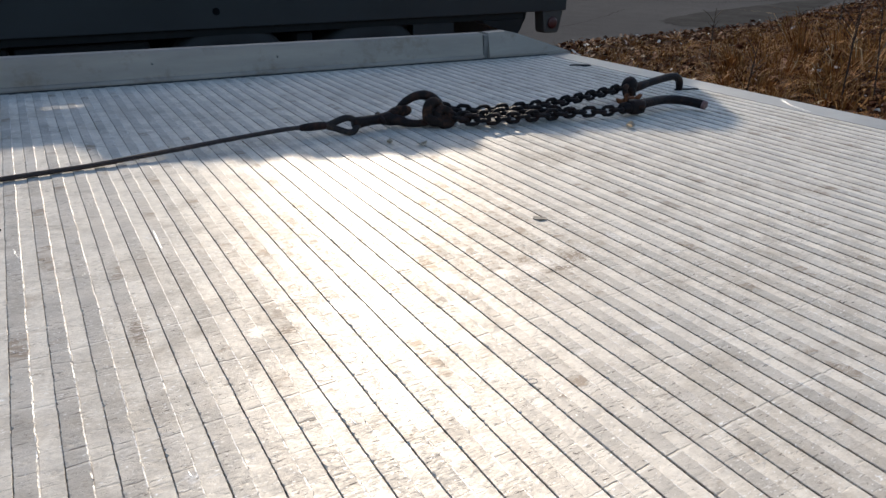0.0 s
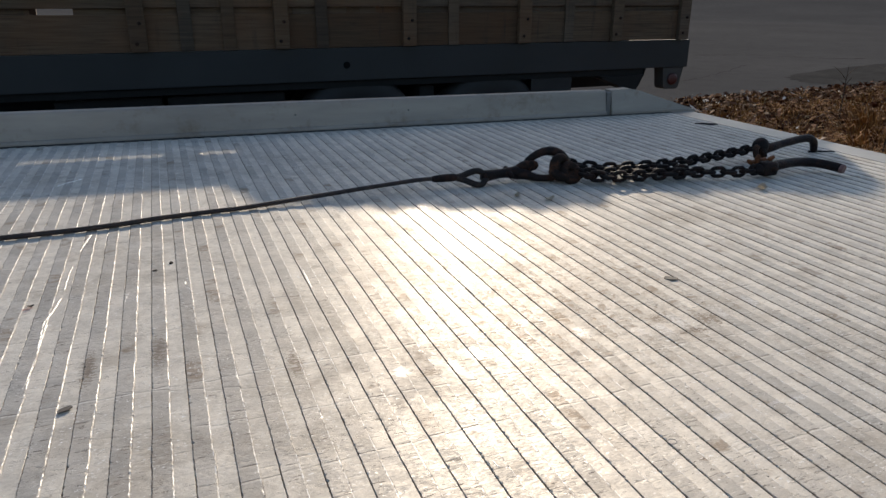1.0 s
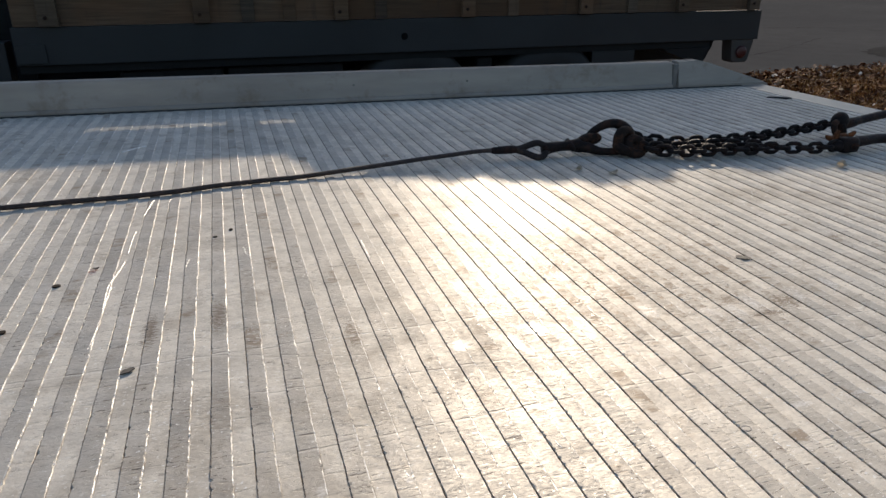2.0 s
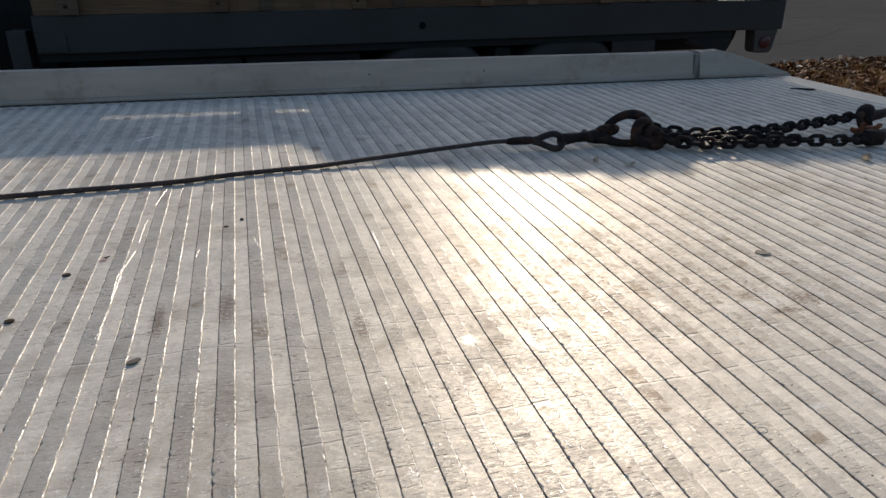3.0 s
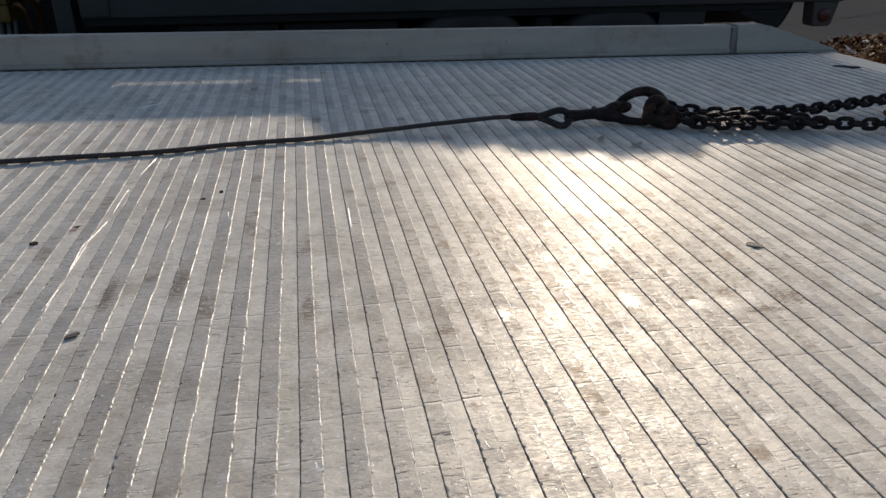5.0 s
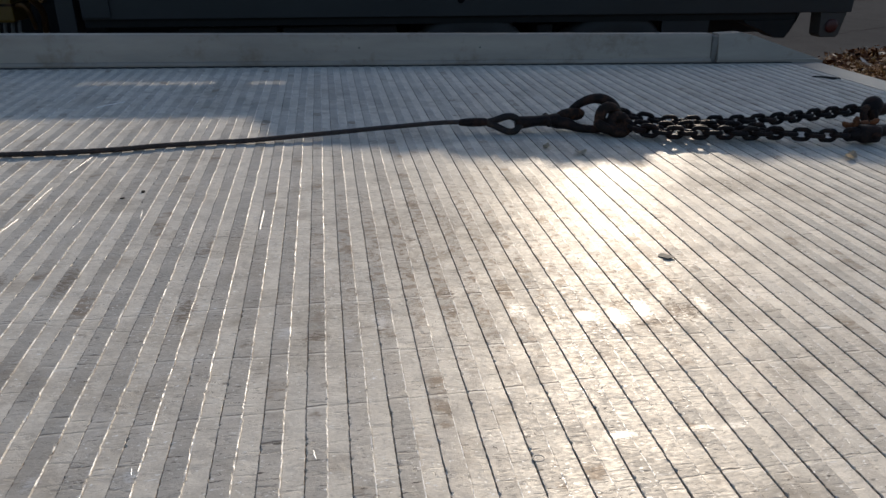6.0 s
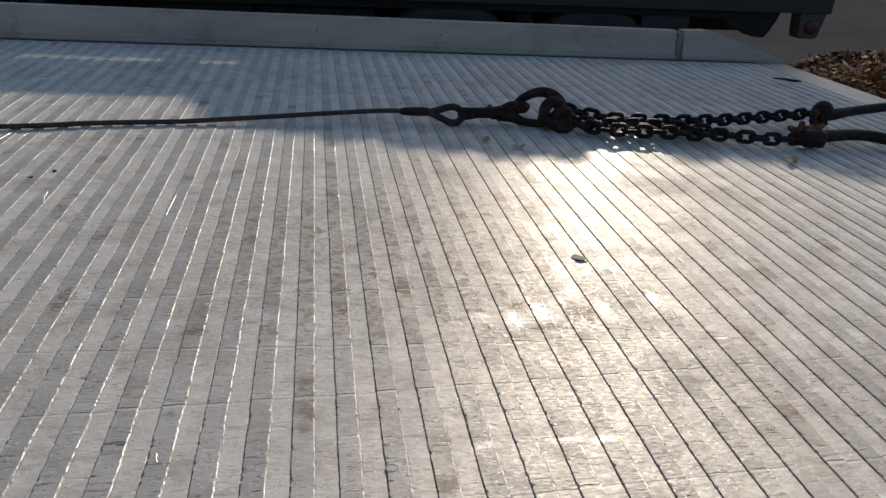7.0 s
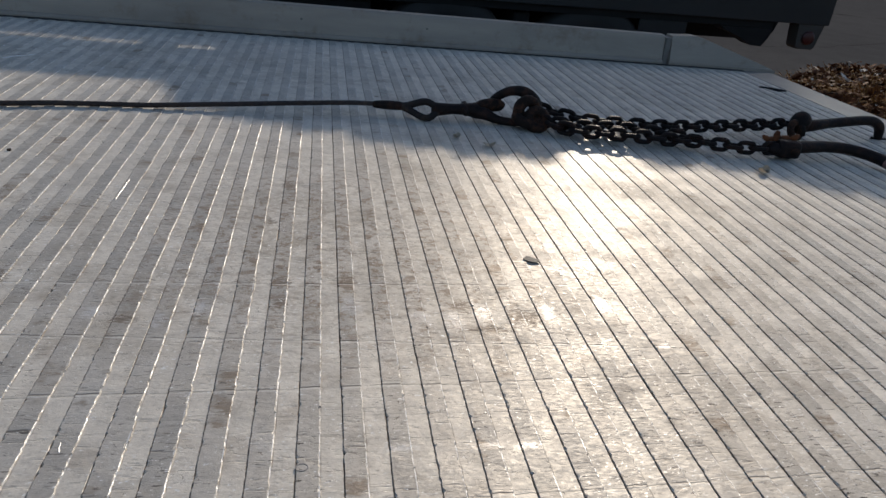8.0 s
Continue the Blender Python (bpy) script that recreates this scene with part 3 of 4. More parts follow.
def plank_mesh(ribs, seed, step):
    """One extruded plank: raised strips with a sharp groove beside each, edges nicked along the length."""
    rng = np.random.default_rng(seed)
    xs, zs = [], []
    for r in range(ribs):
        o = r * PITCH
        g = -0.0055 if r == 0 else -0.0022
        xs += [o + 0.0001, o + 0.0003, o + 0.0008, o + 0.0027, o + 0.0172, o + 0.0185, o + 0.0190, o + 0.0194, o + 0.0376, o + 0.0380]
        zs += [g, -0.0004, 0.0, 0.0, 0.0, 0.0, -0.0003, -0.0012, -0.0012, -0.0015]
    xs.append(ribs * PITCH - 0.0001), zs.append(-0.009)
    ys = np.linspace(NEAR, FAR, 5) if step > 0.1 else np.concatenate([np.arange(NEAR, -0.45, 0.05), np.arange(-0.45, 0.45, step), np.arange(0.45, 0.9, step * 2), np.arange(0.9, FAR - 0.01, step * 4), [FAR]])
    xs, zs = np.array(xs), np.array(zs)
    n, m = len(xs), len(ys)
    X, Y, Z = np.tile(xs, (m, 1)), np.tile(ys[:, None], (1, n)), np.tile(zs, (m, 1))
    if step < 0.1:
        for r in range(ribs):
            o = r * 10
            for lo, hi, amp in ((0, 3, 0.00028), (5, 8, 0.00050), (8, 10, 0.00028)):
                e = rng.normal(0, 1, m)
                slow = np.interp(np.arange(m), np.arange(0, m + 9, 9), rng.normal(0, 1, len(np.arange(0, m + 9, 9))))
                X[:, o + lo:o + hi] += (amp * (0.7 * e + slow))[:, None]
            for _ in range(46):
                q = rng.integers(1, m - 1)
                Z[q, o + 1:o + 3] -= rng.uniform(0.0, 0.0004)
                X[q, o + 1:o + 3] += rng.uniform(0.0002, 0.0016)
            for _ in range(65):
                q = rng.integers(1, m - 1)
                X[q, o + 5:o + 8] -= rng.uniform(0.0, 0.0019)
                Z[q, o + 5] -= rng.uniform(0.0, 0.0005)
    verts = np.stack([X, Y, Z], -1).reshape(-1, 3).tolist()
    faces = [(j * n + i, j * n + i + 1, (j + 1) * n + i + 1, (j + 1) * n + i) for j in range(m - 1) for i in range(n - 1)]
    b = len(verts)
    w = ribs * PITCH
    verts += [(0.0004, NEAR, -0.03), (w - 0.0004, NEAR, -0.03), (w - 0.0004, FAR, -0.03), (0.0004, FAR, -0.03)]
    faces += [(b, b + 3, b + 2, b + 1), (0, (m - 1) * n, b + 3, b), (n - 1, b + 1, b + 2, m * n - 1)]
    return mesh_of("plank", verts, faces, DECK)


coarse = plank_mesh(8, 1, 0.6)
for k in range(-13, 6):
    x = SEAM0 + k * 8 * PITCH
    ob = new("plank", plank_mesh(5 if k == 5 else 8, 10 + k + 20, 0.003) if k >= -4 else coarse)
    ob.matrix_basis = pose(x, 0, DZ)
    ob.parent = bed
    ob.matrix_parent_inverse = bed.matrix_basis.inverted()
LAST = SEAM0 + 5 * 8 * PITCH + 5 * PITCH

# smooth plate at the tail, with its rounded end
part("tail_plate", prism([(LAST + 0.001, DZ - 0.03), (LAST + 0.001, DZ - 0.0005), (TAIL - 0.02, DZ - 0.0005), (TAIL - 0.005, DZ - 0.006), (TAIL, DZ - 0.02), (TAIL - 0.004, DZ - 0.05)], "y", NEAR - 0.03, FAR + 0.05), PLATE, bed, "plain bare aluminium tail plate")
part("slot", prism([(1.068, 1.205), (1.085, 1.190), (1.112, 1.160), (1.140, 1.165), (1.146, 1.182), (1.118, 1.206), (1.085, 1.218)], "z", DZ - 0.004, DZ + 0.0012), SEAM, bed, "dark key slot near the tail")
part("slot", prism([(1.06, 0.69), (1.145, 0.668), (1.15, 0.68), (1.075, 0.705)], "z", DZ - 0.004, DZ + 0.0012), SEAM, bed, "dark key slot near the tail")
for y in (NEAR + 0.25, FAR - 0.45):
    part("sill", box(FRONT, TAIL - 0.3, y, y + 0.10, DZ - 0.22, DZ - 0.031, 0.006), BLACK, bed, "dark steel sill under the bed")
    part("chassis_rail", box(FRONT - 0.5, -0.9, y, y + 0.10, DZ - 0.45, DZ - 0.222, 0.006), BLACK, bed, "black chassis rail")
for x in (-1.6, -4.2):
    for y in (NEAR + 0.06, FAR - 0.30):
        wheel(bed, x, y, 0.42, 0.24)
    part("axle", tube([(x, NEAR + 0.2, 0.42), (x, FAR - 0.2, 0.42)], 0.13, 14), BLACK, bed, "black axle", True)


def side_rail(inner, out, x0, x1, name, lab):
    s = 1 if out > 0 else -1
    prof = [(inner, DZ - 0.03), (inner, DZ + 0.006), (inner + s * 0.004, DZ + 0.012), (inner + s * 0.010, DZ + 0.014), (inner + s * 0.022, DZ + 0.087), (inner + s * 0.026, DZ + 0.092),
            (inner + s * 0.064, DZ + 0.092), (inner + s * 0.068, DZ + 0.087), (inner + s * 0.068, DZ - 0.10), (inner + s * 0.03, DZ - 0.10), (inner + s * 0.03, DZ - 0.03)]
    return part(name, prism(prof, "x", x0, x1), RAIL, bed, lab)


def rail_end(inner, s, x0, x1):
    """The welded tail end of a side rail, which slopes down to the deck."""
    bm = bmesh.new()
    row = []
    for x, h in ((x0, 0.093), (x0 + 0.085, 0.097), (x0 + 0.13, 0.088), (x1 - 0.02, 0.012), (x1, 0.003)):
        f = h / 0.095
        row.append([bm.verts.new(p) for p in ((x, inner, DZ - 0.06), (x, inner, DZ + min(0.010, h)), (x, inner + s * 0.016 * f + s * 0.004, DZ + h), (x, inner + s * 0.064, DZ + h), (x, inner + s * 0.066, DZ - 0.06))])
    for a, b in zip(row, row[1:]):
        for k in range(5):
            bm.faces.new((a[k], a[(k + 1) % 5], b[(k + 1) % 5], b[k]))
    bm.faces.new(row[0]), bm.faces.new(row[-1][::-1])
    return part("rail_end", bm, RAIL, bed, "sloping welded rail end at the tail")


for inner, s in ((FAR + 0.004, 1), (NEAR - 0.004, -1)):
    side_rail(inner, s, FRONT, 0.862, "side_rail", "low bare aluminium side rail with dull stains")
    part("rail_joint", box(0.864, 0.884, min(inner + s * 0.012, inner + s * 0.06), max(inner + s * 0.012, inner + s * 0.06), DZ - 0.02, DZ + 0.086, 0.002), GAP, bed, "grey weld gap between rail pieces")
    rail_end(inner, s, 0.886, TAIL)
    # dark strip stands in for the shadow line where the deck meets the rail
    part("edge_gap", box(FRONT, TAIL - 0.13, min(inner - s * 0.016, inner - s * 0.0015), max(inner - s * 0.016, inner - s * 0.0015), DZ - 0.004, DZ + 0.0016), FOOT_SHADE, bed, "dark strip standing in for the shaded gap along the rail foot")
for i in range(2):
    x = 0.05 - 0.392 * i
    bm = bmesh.new()
    bmesh.ops.create_uvsphere(bm, u_segments=10, v_segments=6, radius=0.0034, matrix=Matrix.Translation((x, FAR + 0.0185, DZ + 0.053)))
    part("rivet", bm, GAP, bed, "dull rivet head", True)

# bruises, plugs and bright scratches on the deck
for x, y, r, sx in ((-0.995, 0.173, 0.0044, 1.2), (-1.033, 0.046, 0.0044, 1.2), (-0.759, 0.341, 0.0032, 1.0), (-0.784, 0.311, 0.0028, 1.3)):
    part("plug", disc(x, y, DZ - 0.006, r, 0.0072, 14, 0.08, sx), PLUG, bed, "small dark round plug in the deck")
bm = tube([(-0.2895 + 0.005 * math.cos(w), -0.366 + 0.004 * math.sin(w), DZ - 0.0003, 0.0007) for w in np.linspace(0, 2 * math.pi, 17)[:-1]], 0.001, 6, True)
part("ring_mark", bm, PLATE, bed, "small bright ring punched in the deck")


def scratch(points, width):
    """A thin raised ridge of fresh metal, uneven in width and broken to a point at both ends."""
    way = smooth_path(points, 9)
    glint_line = []
    for i, (x, y) in enumerate(way):
        r = 0.48 * width * random.uniform(0.35, 1.0) * (0.4 if i in (0, len(way) - 1) else 1.0)
        glint_line.append((x + random.uniform(-0.0005, 0.0005), y, DZ - 0.35 * r, r))
    part("scratch", tube(glint_line, width, 8), BRIGHT, bed, "bright scratch in the worn metal", True)


scratch([(-0.8935, 0.546), (-0.900, 0.496), (-0.9055, 0.448)], 0.0020)
scratch([(-0.9107, 0.376), (-0.9127, 0.321), (-0.9133, 0.270)], 0.0014)
scratch([(-0.9138, 0.240), (-0.9209, 0.1875), (-0.9265, 0.1544), (-0.925, 0.107), (-0.9245, 0.078)], 0.0017)
scratch([(-0.9215, 0.150), (-0.9225, 0.110), (-0.9235, 0.060)], 0.0010)
scratch([(-0.9240, 0.045), (-0.9245, 0.010), (-0.9270, -0.028)], 0.0009)
scratch([(-0.8645, 0.544), (-0.8680, 0.503)], 0.0012)
scratch([(-0.8221, 0.224), (-0.8264, 0.191)], 0.0009)
scratch([(-0.6597, 0.121), (-0.6659, 0.112)], 0.0010)
scratch([(-0.995, 0.945), (-0.97, 0.975), (-0.945, 1.0)], 0.0045)
scratch([(-0.742, 0.255), (-0.738, 0.225), (-0.731, 0.205)], 0.0012)
scratch([(-0.557, 0.235), (-0.5575, 0.20), (-0.558, 0.157)], 0.0024)
scratch([(-0.478, -0.330), (-0.476, -0.342)], 0.0018)
scratch([(-0.625, -0.331), (-0.623, -0.341)], 0.0015)
scratch([(1.25, 0.45), (1.20, 0.38), (1.17, 0.30)], 0.0022)


# ---- loose bits on the deck ----
def leaf_on_deck(name, x, y, length, width, turn, material, label, curl=0.004):
    bm = bmesh.new()
    rows = []
    for i in range(7):
        u = i / 6
        w = width * 0.5 * math.sin(math.pi * (0.06 + 0.88 * u)) * random.uniform(0.85, 1.1)
        z = DZ + 0.0009 + curl * (2 * u - 1) ** 2
        line = []
        for v, lift in ((-1, 0.5), (0, 0.0), (1, 0.7)):
            a, b = (u - 0.5) * length, v * w
            line.append(bm.verts.new((x + a * math.cos(turn) - b * math.sin(turn), y + a * math.sin(turn) + b * math.cos(turn), z + lift * curl * 0.5)))
        rows.append(line)
    for a, b in zip(rows, rows[1:]):
        for k in range(2):
            bm.faces.new((a[k], a[k + 1], b[k + 1], b[k]))
    bmesh.ops.solidify(bm, geom=list(bm.faces), thickness=0.0007)
    tagged(part(name, bm, material, None), label, "leaf")


tagged(part("dead_leaf", disc(0.0, 0.0, DZ + 0.0004, 0.0072, 0.0009, 14, 0.2, 1.5, -0.45), DEADLEAF, None), "small dark dead leaf lying on the ribbed deck", "leaf")
tagged(part("dead_leaf", disc(-0.878, -0.089, DZ + 0.0004, 0.0042, 0.0012, 14, 0.12, 2.0, 0.6), DEADLEAF, None), "narrow dark dead leaf lying on the ribbed deck", "leaf")
leaf_on_deck("dead_leaf", -0.951, 0.22, 0.010, 0.008, 0.1, DEADLEAF, "tiny brown leaf scrap on the ribbed deck", 0.002)
leaf_on_deck("pale_leaf", 0.585, 0.395, 0.032, 0.024, 0.6, PALELEAF, "pale curled dry leaf beside the chain", 0.010)
leaf_on_deck("pale_leaf", 0.045, 0.478, 0.026, 0.022, 0.1, PALELEAF, "pale curled dry leaf below the winch hook", 0.006)
leaf_on_deck("pale_leaf", -0.012, 0.525, 0.020, 0.016, 0.9, PALELEAF, "pale curled dry leaf below the winch hook", 0.006)


# ---- winch rope with its eye and hook ----
rope = base_at("winch_rope", -0.6, 0.56, DZ, "dark greased steel winch rope lying across the deck", "rope")
path = smooth_path([(-4.4, 0.36, DZ + 0.0052), (-3.0, 0.42, DZ + 0.0052), (-2.0, 0.478, DZ + 0.0052), (-1.5, 0.513, DZ + 0.0052), (-1.27, 0.537, DZ + 0.0053), (-1.10, 0.553, DZ + 0.0053), (-0.985, 0.560, DZ + 0.0053), (-0.85, 0.573, DZ + 0.0053), (-0.77, 0.592, DZ + 0.0054), (-0.67, 0.606, DZ + 0.0054), (-0.60, 0.612, DZ + 0.0062), (-0.457, 0.630, DZ + 0.0118), (-0.34, 0.640, DZ + 0.0180), (-0.216, 0.650, DZ + 0.0232), (-0.15, 0.656, DZ + 0.022)], 140)
path = [p + np.array((0, 0.0030 * noise.noise((p[0] * 8, 0, 1)), 0.0004 * noise.noise((p[0] * 7, 3, 1)))) for p in path]
part("wire_strand", tube(path, 0.0053, 18, lobes=6, twist=95, depth=0.34), ROPE, rope, "", True)
part("ferrule", tube([(-0.172, 0.655, DZ + 0.022, 0.0056), (-0.168, 0.655, DZ + 0.022, 0.0076), (-0.150, 0.655, DZ + 0.022, 0.0092), (-0.126, 0.655, DZ + 0.022, 0.0098), (-0.112, 0.654, DZ + 0.022, 0.0090), (-0.108, 0.654, DZ + 0.022, 0.007)], 0.01, 14), STEEL, rope, "pressed steel ferrule", True)
eye = []
for u in np.linspace(0, 1, 13):
    eye.append((-0.113 + 0.078 * u, 0.653 - 0.008 * u, DZ + 0.022 + 0.0135 * math.sin(math.pi * u ** 1.7) * (1 if u < 1 else 0), 0.0076))
low = [(x, y - 0.022 * math.sin(math.pi * ((x + 0.113) / 0.078) ** 1.7), 2 * (DZ + 0.020) - z + 0.002, r) for x, y, z, r in eye[1:-1]][::-1]
bm = tube(eye + [(-0.028, 0.645, DZ + 0.021, 0.0076)] + low, 0.006, 10, True)
part("thimble_eye", bm, EYE, rope, "rope eye round a steel thimble", True)

hook = base_at("winch_hook", 0.09, 0.645, DZ, "heavy dark forged winch hook with a spring latch", "hook")
part("clevis", tube([(-0.047, 0.646, DZ + 0.021, 0.011), (-0.040, 0.646, DZ + 0.021, 0.0145), (-0.02, 0.648, DZ + 0.022, 0.0128), (0.00, 0.650, DZ + 0.023, 0.0112), (0.028, 0.650, DZ + 0.024, 0.0125), (0.046, 0.650, DZ + 0.023, 0.0168), (0.066, 0.650, DZ + 0.022, 0.012)], 0.012, 14), STEEL, hook, "", True)
part("pin", tube([(0.024, 0.626, DZ + 0.020), (0.024, 0.650, DZ + 0.030), (0.024, 0.662, DZ + 0.033)], 0.0065, 10), STEEL, hook, "", True)
part("hook_bar", tube(smooth_path([(0.048, 0.648, DZ + 0.021, 0.015), (0.070, 0.641, DZ + 0.018, 0.0125), (0.096, 0.630, DZ + 0.0105, 0.0092), (0.132, 0.622, DZ + 0.0100, 0.0092), (0.160, 0.624, DZ + 0.018, 0.0118), (0.176, 0.636, DZ + 0.040, 0.0145),
      (0.168, 0.645, DZ + 0.058, 0.0135), (0.148, 0.652, DZ + 0.069, 0.012), (0.124, 0.660, DZ + 0.067, 0.0105), (0.103, 0.668, DZ + 0.055, 0.0095), (0.091, 0.674, DZ + 0.043, 0.0085), (0.087, 0.676, DZ + 0.036, 0.006)], 6), 0.012, 14), STEEL, hook, "", True)
part("latch", tube(smooth_path([(0.052, 0.650, DZ + 0.030, 0.011), (0.066, 0.656, DZ + 0.034, 0.0125), (0.084, 0.660, DZ + 0.034, 0.0145), (0.100, 0.662, DZ + 0.034, 0.0135), (0.110, 0.661, DZ + 0.033, 0.0095), (0.114, 0.660, DZ + 0.032, 0.004)], 5), 0.01, 12), RUST, hook, "rust tinged spring latch", True)


# ---- chain bridle ----
def link_mesh():
    """An oblong link of round bar."""
    half, bar, rw = 0.0136, 0.0050, 0.0103
    pts = []
    for i in range(9):
        w = -math.pi / 2 + math.pi * i / 8
        pts.append((half - 0.0066 + rw * math.cos(w), rw * math.sin(w), 0))
    for i in range(9):
        w = math.pi / 2 + math.pi * i / 8
        pts.append((-half + 0.0066 + rw * math.cos(w), rw * math.sin(w), 0))
    bm = tube(pts, bar, 8, True)
    bmesh.ops.recalc_face_normals(bm, faces=bm.faces)
    me = bpy.data.meshes.new("link")
    bm.to_mesh(me)
    bm.free()
    me.materials.append(CHAIN)
    me.shade_smooth()
    return me


LINK = link_mesh()
bridle = base_at("tow_chain_bridle", 0.5, 0.58, DZ, "dark rusty two legged tow chain with long hooks", "chain")


def chain_leg(points, roll):
    path = [Vector(p) for p in smooth_path(points, 60)]
    run = [0.0]
    for a, b in zip(path, path[1:]):
        run.append(run[-1] + (b - a).length)
    n = round(run[-1] / 0.0268)
    gap = run[-1] / n

    def at(s):
        for i in range(1, len(run)):
            if run[i] >= s:
                f = (s - run[i - 1]) / (run[i] - run[i - 1])
                return path[i - 1].lerp(path[i], f)
        return path[-1]

    for i in range(n):
        a, b = at(i * gap), at((i + 1) * gap)
        d = (b - a).normalized()
        m = Matrix.Translation((a + b) / 2) @ d.to_track_quat("X", "Z").to_matrix().to_4x4()
        m = m @ pose(0, 0, 0, roll + (90 if i % 2 else 0) + random.uniform(-8, 8), random.uniform(-2, 2), random.uniform(-4, 4))
        ob = new("link", LINK)
        ob.matrix_basis = m
        ob.parent = bridle
        ob.matrix_parent_inverse = bridle.matrix_basis.inverted()


chain_leg([(0.182, 0.645, DZ + 0.038), (0.23, 0.634, DZ + 0.030), (0.30, 0.616, DZ + 0.024), (0.40, 0.612, DZ + 0.023), (0.51, 0.614, DZ + 0.024), (0.62, 0.630, DZ + 0.026), (0.72, 0.648, DZ + 0.029), (0.812, 0.660, DZ + 0.033)], 88)
chain_leg([(0.178, 0.608, DZ + 0.024), (0.226, 0.555, DZ + 0.021), (0.314, 0.538, DZ + 0.020), (0.38, 0.532, DZ + 0.020), (0.44, 0.520, DZ + 0.020), (0.50, 0.520, DZ + 0.020), (0.56, 0.500, DZ + 0.020), (0.61, 0.490, DZ + 0.020), (0.668, 0.492, DZ + 0.022)], 82)
chain_leg([(0.205, 0.585, DZ + 0.024), (0.27, 0.572, DZ + 0.022), (0.34, 0.578, DZ + 0.022), (0.41, 0.563, DZ + 0.022), (0.47, 0.552, DZ + 0.020), (0.50, 0.528, DZ + 0.020)], 70)


def loop(cx, cy, cz, r, bar, rx, ry, rz, name, material, label="", squash=1.0):
    m = pose(cx, cy, cz, rx, ry, rz)
    pts = [tuple(m @ Vector((r * math.cos(w), r * squash * math.sin(w), 0))) for w in np.linspace(0, 2 * math.pi, 21)[:-1]]
    part(name, tube(pts, bar, 12, True), material, bridle, label, True)


loop(0.155, 0.622, DZ + 0.034, 0.023, 0.0125, 80, 0, 20, "master_ring", RUST, "rust brown master ring")
loop(0.172, 0.600, DZ + 0.024, 0.019, 0.0115, 55, 12, -10, "master_ring", RUST, "rust brown master ring")
loop(0.146, 0.610, DZ + 0.020, 0.019, 0.0115, 20, 8, 40, "master_ring", RUST, "rust brown master ring", 0.8)

bm = tube(smooth_path([(0.150, 0.606, DZ + 0.010, 0.006), (0.160, 0.604, DZ + 0.014, 0.013), (0.178, 0.604, DZ + 0.017, 0.0135), (0.194, 0.604, DZ + 0.020, 0.010), (0.200, 0.604, DZ + 0.021, 0.005)], 5), 0.01, 12)
part("ring_coupling", bm, RUST, bridle, "brown rusted coupling below the rings", True)


def hook_bar(points, label):
    part("long_hook", tube(smooth_path(points, 6), 0.012, 14), STEEL, bridle, label, True)


hook_bar([(0.835, 0.655, DZ + 0.030, 0.016), (0.865, 0.652, DZ + 0.034, 0.0135), (0.91, 0.662, DZ + 0.038, 0.0115), (0.97, 0.672, DZ + 0.043, 0.0115), (1.02, 0.680, DZ + 0.046, 0.0115), (1.05, 0.684, DZ + 0.043, 0.0118), (1.072, 0.688, DZ + 0.030, 0.0118), (1.080, 0.690, DZ + 0.010, 0.0105), (1.082, 0.690, DZ - 0.010, 0.008)], "long dark towing hook with its point in the slot")
hook_bar([(0.708, 0.492, DZ + 0.026, 0.014), (0.75, 0.498, DZ + 0.027, 0.013), (0.80, 0.506, DZ + 0.027, 0.0122), (0.845, 0.504, DZ + 0.025, 0.0122), (0.878, 0.486, DZ + 0.022, 0.0122), (0.896, 0.462, DZ + 0.019, 0.0122), (0.902, 0.444, DZ + 0.017, 0.0122)], "long curved towing hook lying on the deck")
part("hook_tip", tube([(0.9015, 0.4455, DZ + 0.0172, 0.0124), (0.9035, 0.4385, DZ + 0.0160, 0.0122), (0.9040, 0.4365, DZ + 0.0157, 0.0105)], 0.012, 14), TIPSTEEL, bridle, "pinkish worn cut hook end")
bm = bmesh.new()
bmesh.ops.create_uvsphere(bm, u_segments=18, v_segments=12, radius=0.027, matrix=Matrix.LocRotScale((0.832, 0.657, DZ + 0.037), None, (0.95, 0.8, 1.0)))
part("coupling", bm, STEEL, bridle, "round forged hook coupling", True)
part("coupling_pin", tube([(0.826, 0.632, DZ + 0.012), (0.826, 0.64, DZ + 0.03), (0.828, 0.668, DZ + 0.048)], 0.009, 10), RUST, bridle, "", True)
loop(0.812, 0.640, DZ + 0.022, 0.019, 0.008, 65, 20, 15, "coupling_ring", RUST)
part("coupling", box(0.668, 0.720, 0.474, 0.510, DZ + 0.003, DZ + 0.041, 0.012), STEEL, bridle, "heavy forged hook coupling", True)
part("coupling_pin", tube([(0.700, 0.468, DZ + 0.022), (0.700, 0.516, DZ + 0.022)], 0.0085, 12), RUST, bridle, "", True)
part("coupling_neck", tube([(0.646, 0.490, DZ + 0.020, 0.007), (0.662, 0.490, DZ + 0.021, 0.0125), (0.676, 0.490, DZ + 0.022, 0.0135)], 0.01, 12), STEEL, bridle, "", True)
part("grab_hook", tube(smooth_path([(0.700, 0.505, DZ + 0.040, 0.008), (0.685, 0.510, DZ + 0.036, 0.009), (0.664, 0.512, DZ + 0.034, 0.0075), (0.650, 0.510, DZ + 0.038, 0.006), (0.642, 0.508, DZ + 0.043, 0.003)], 5), 0.01, 12), ORANGE, bridle, "orange rusted grab hook point", True)
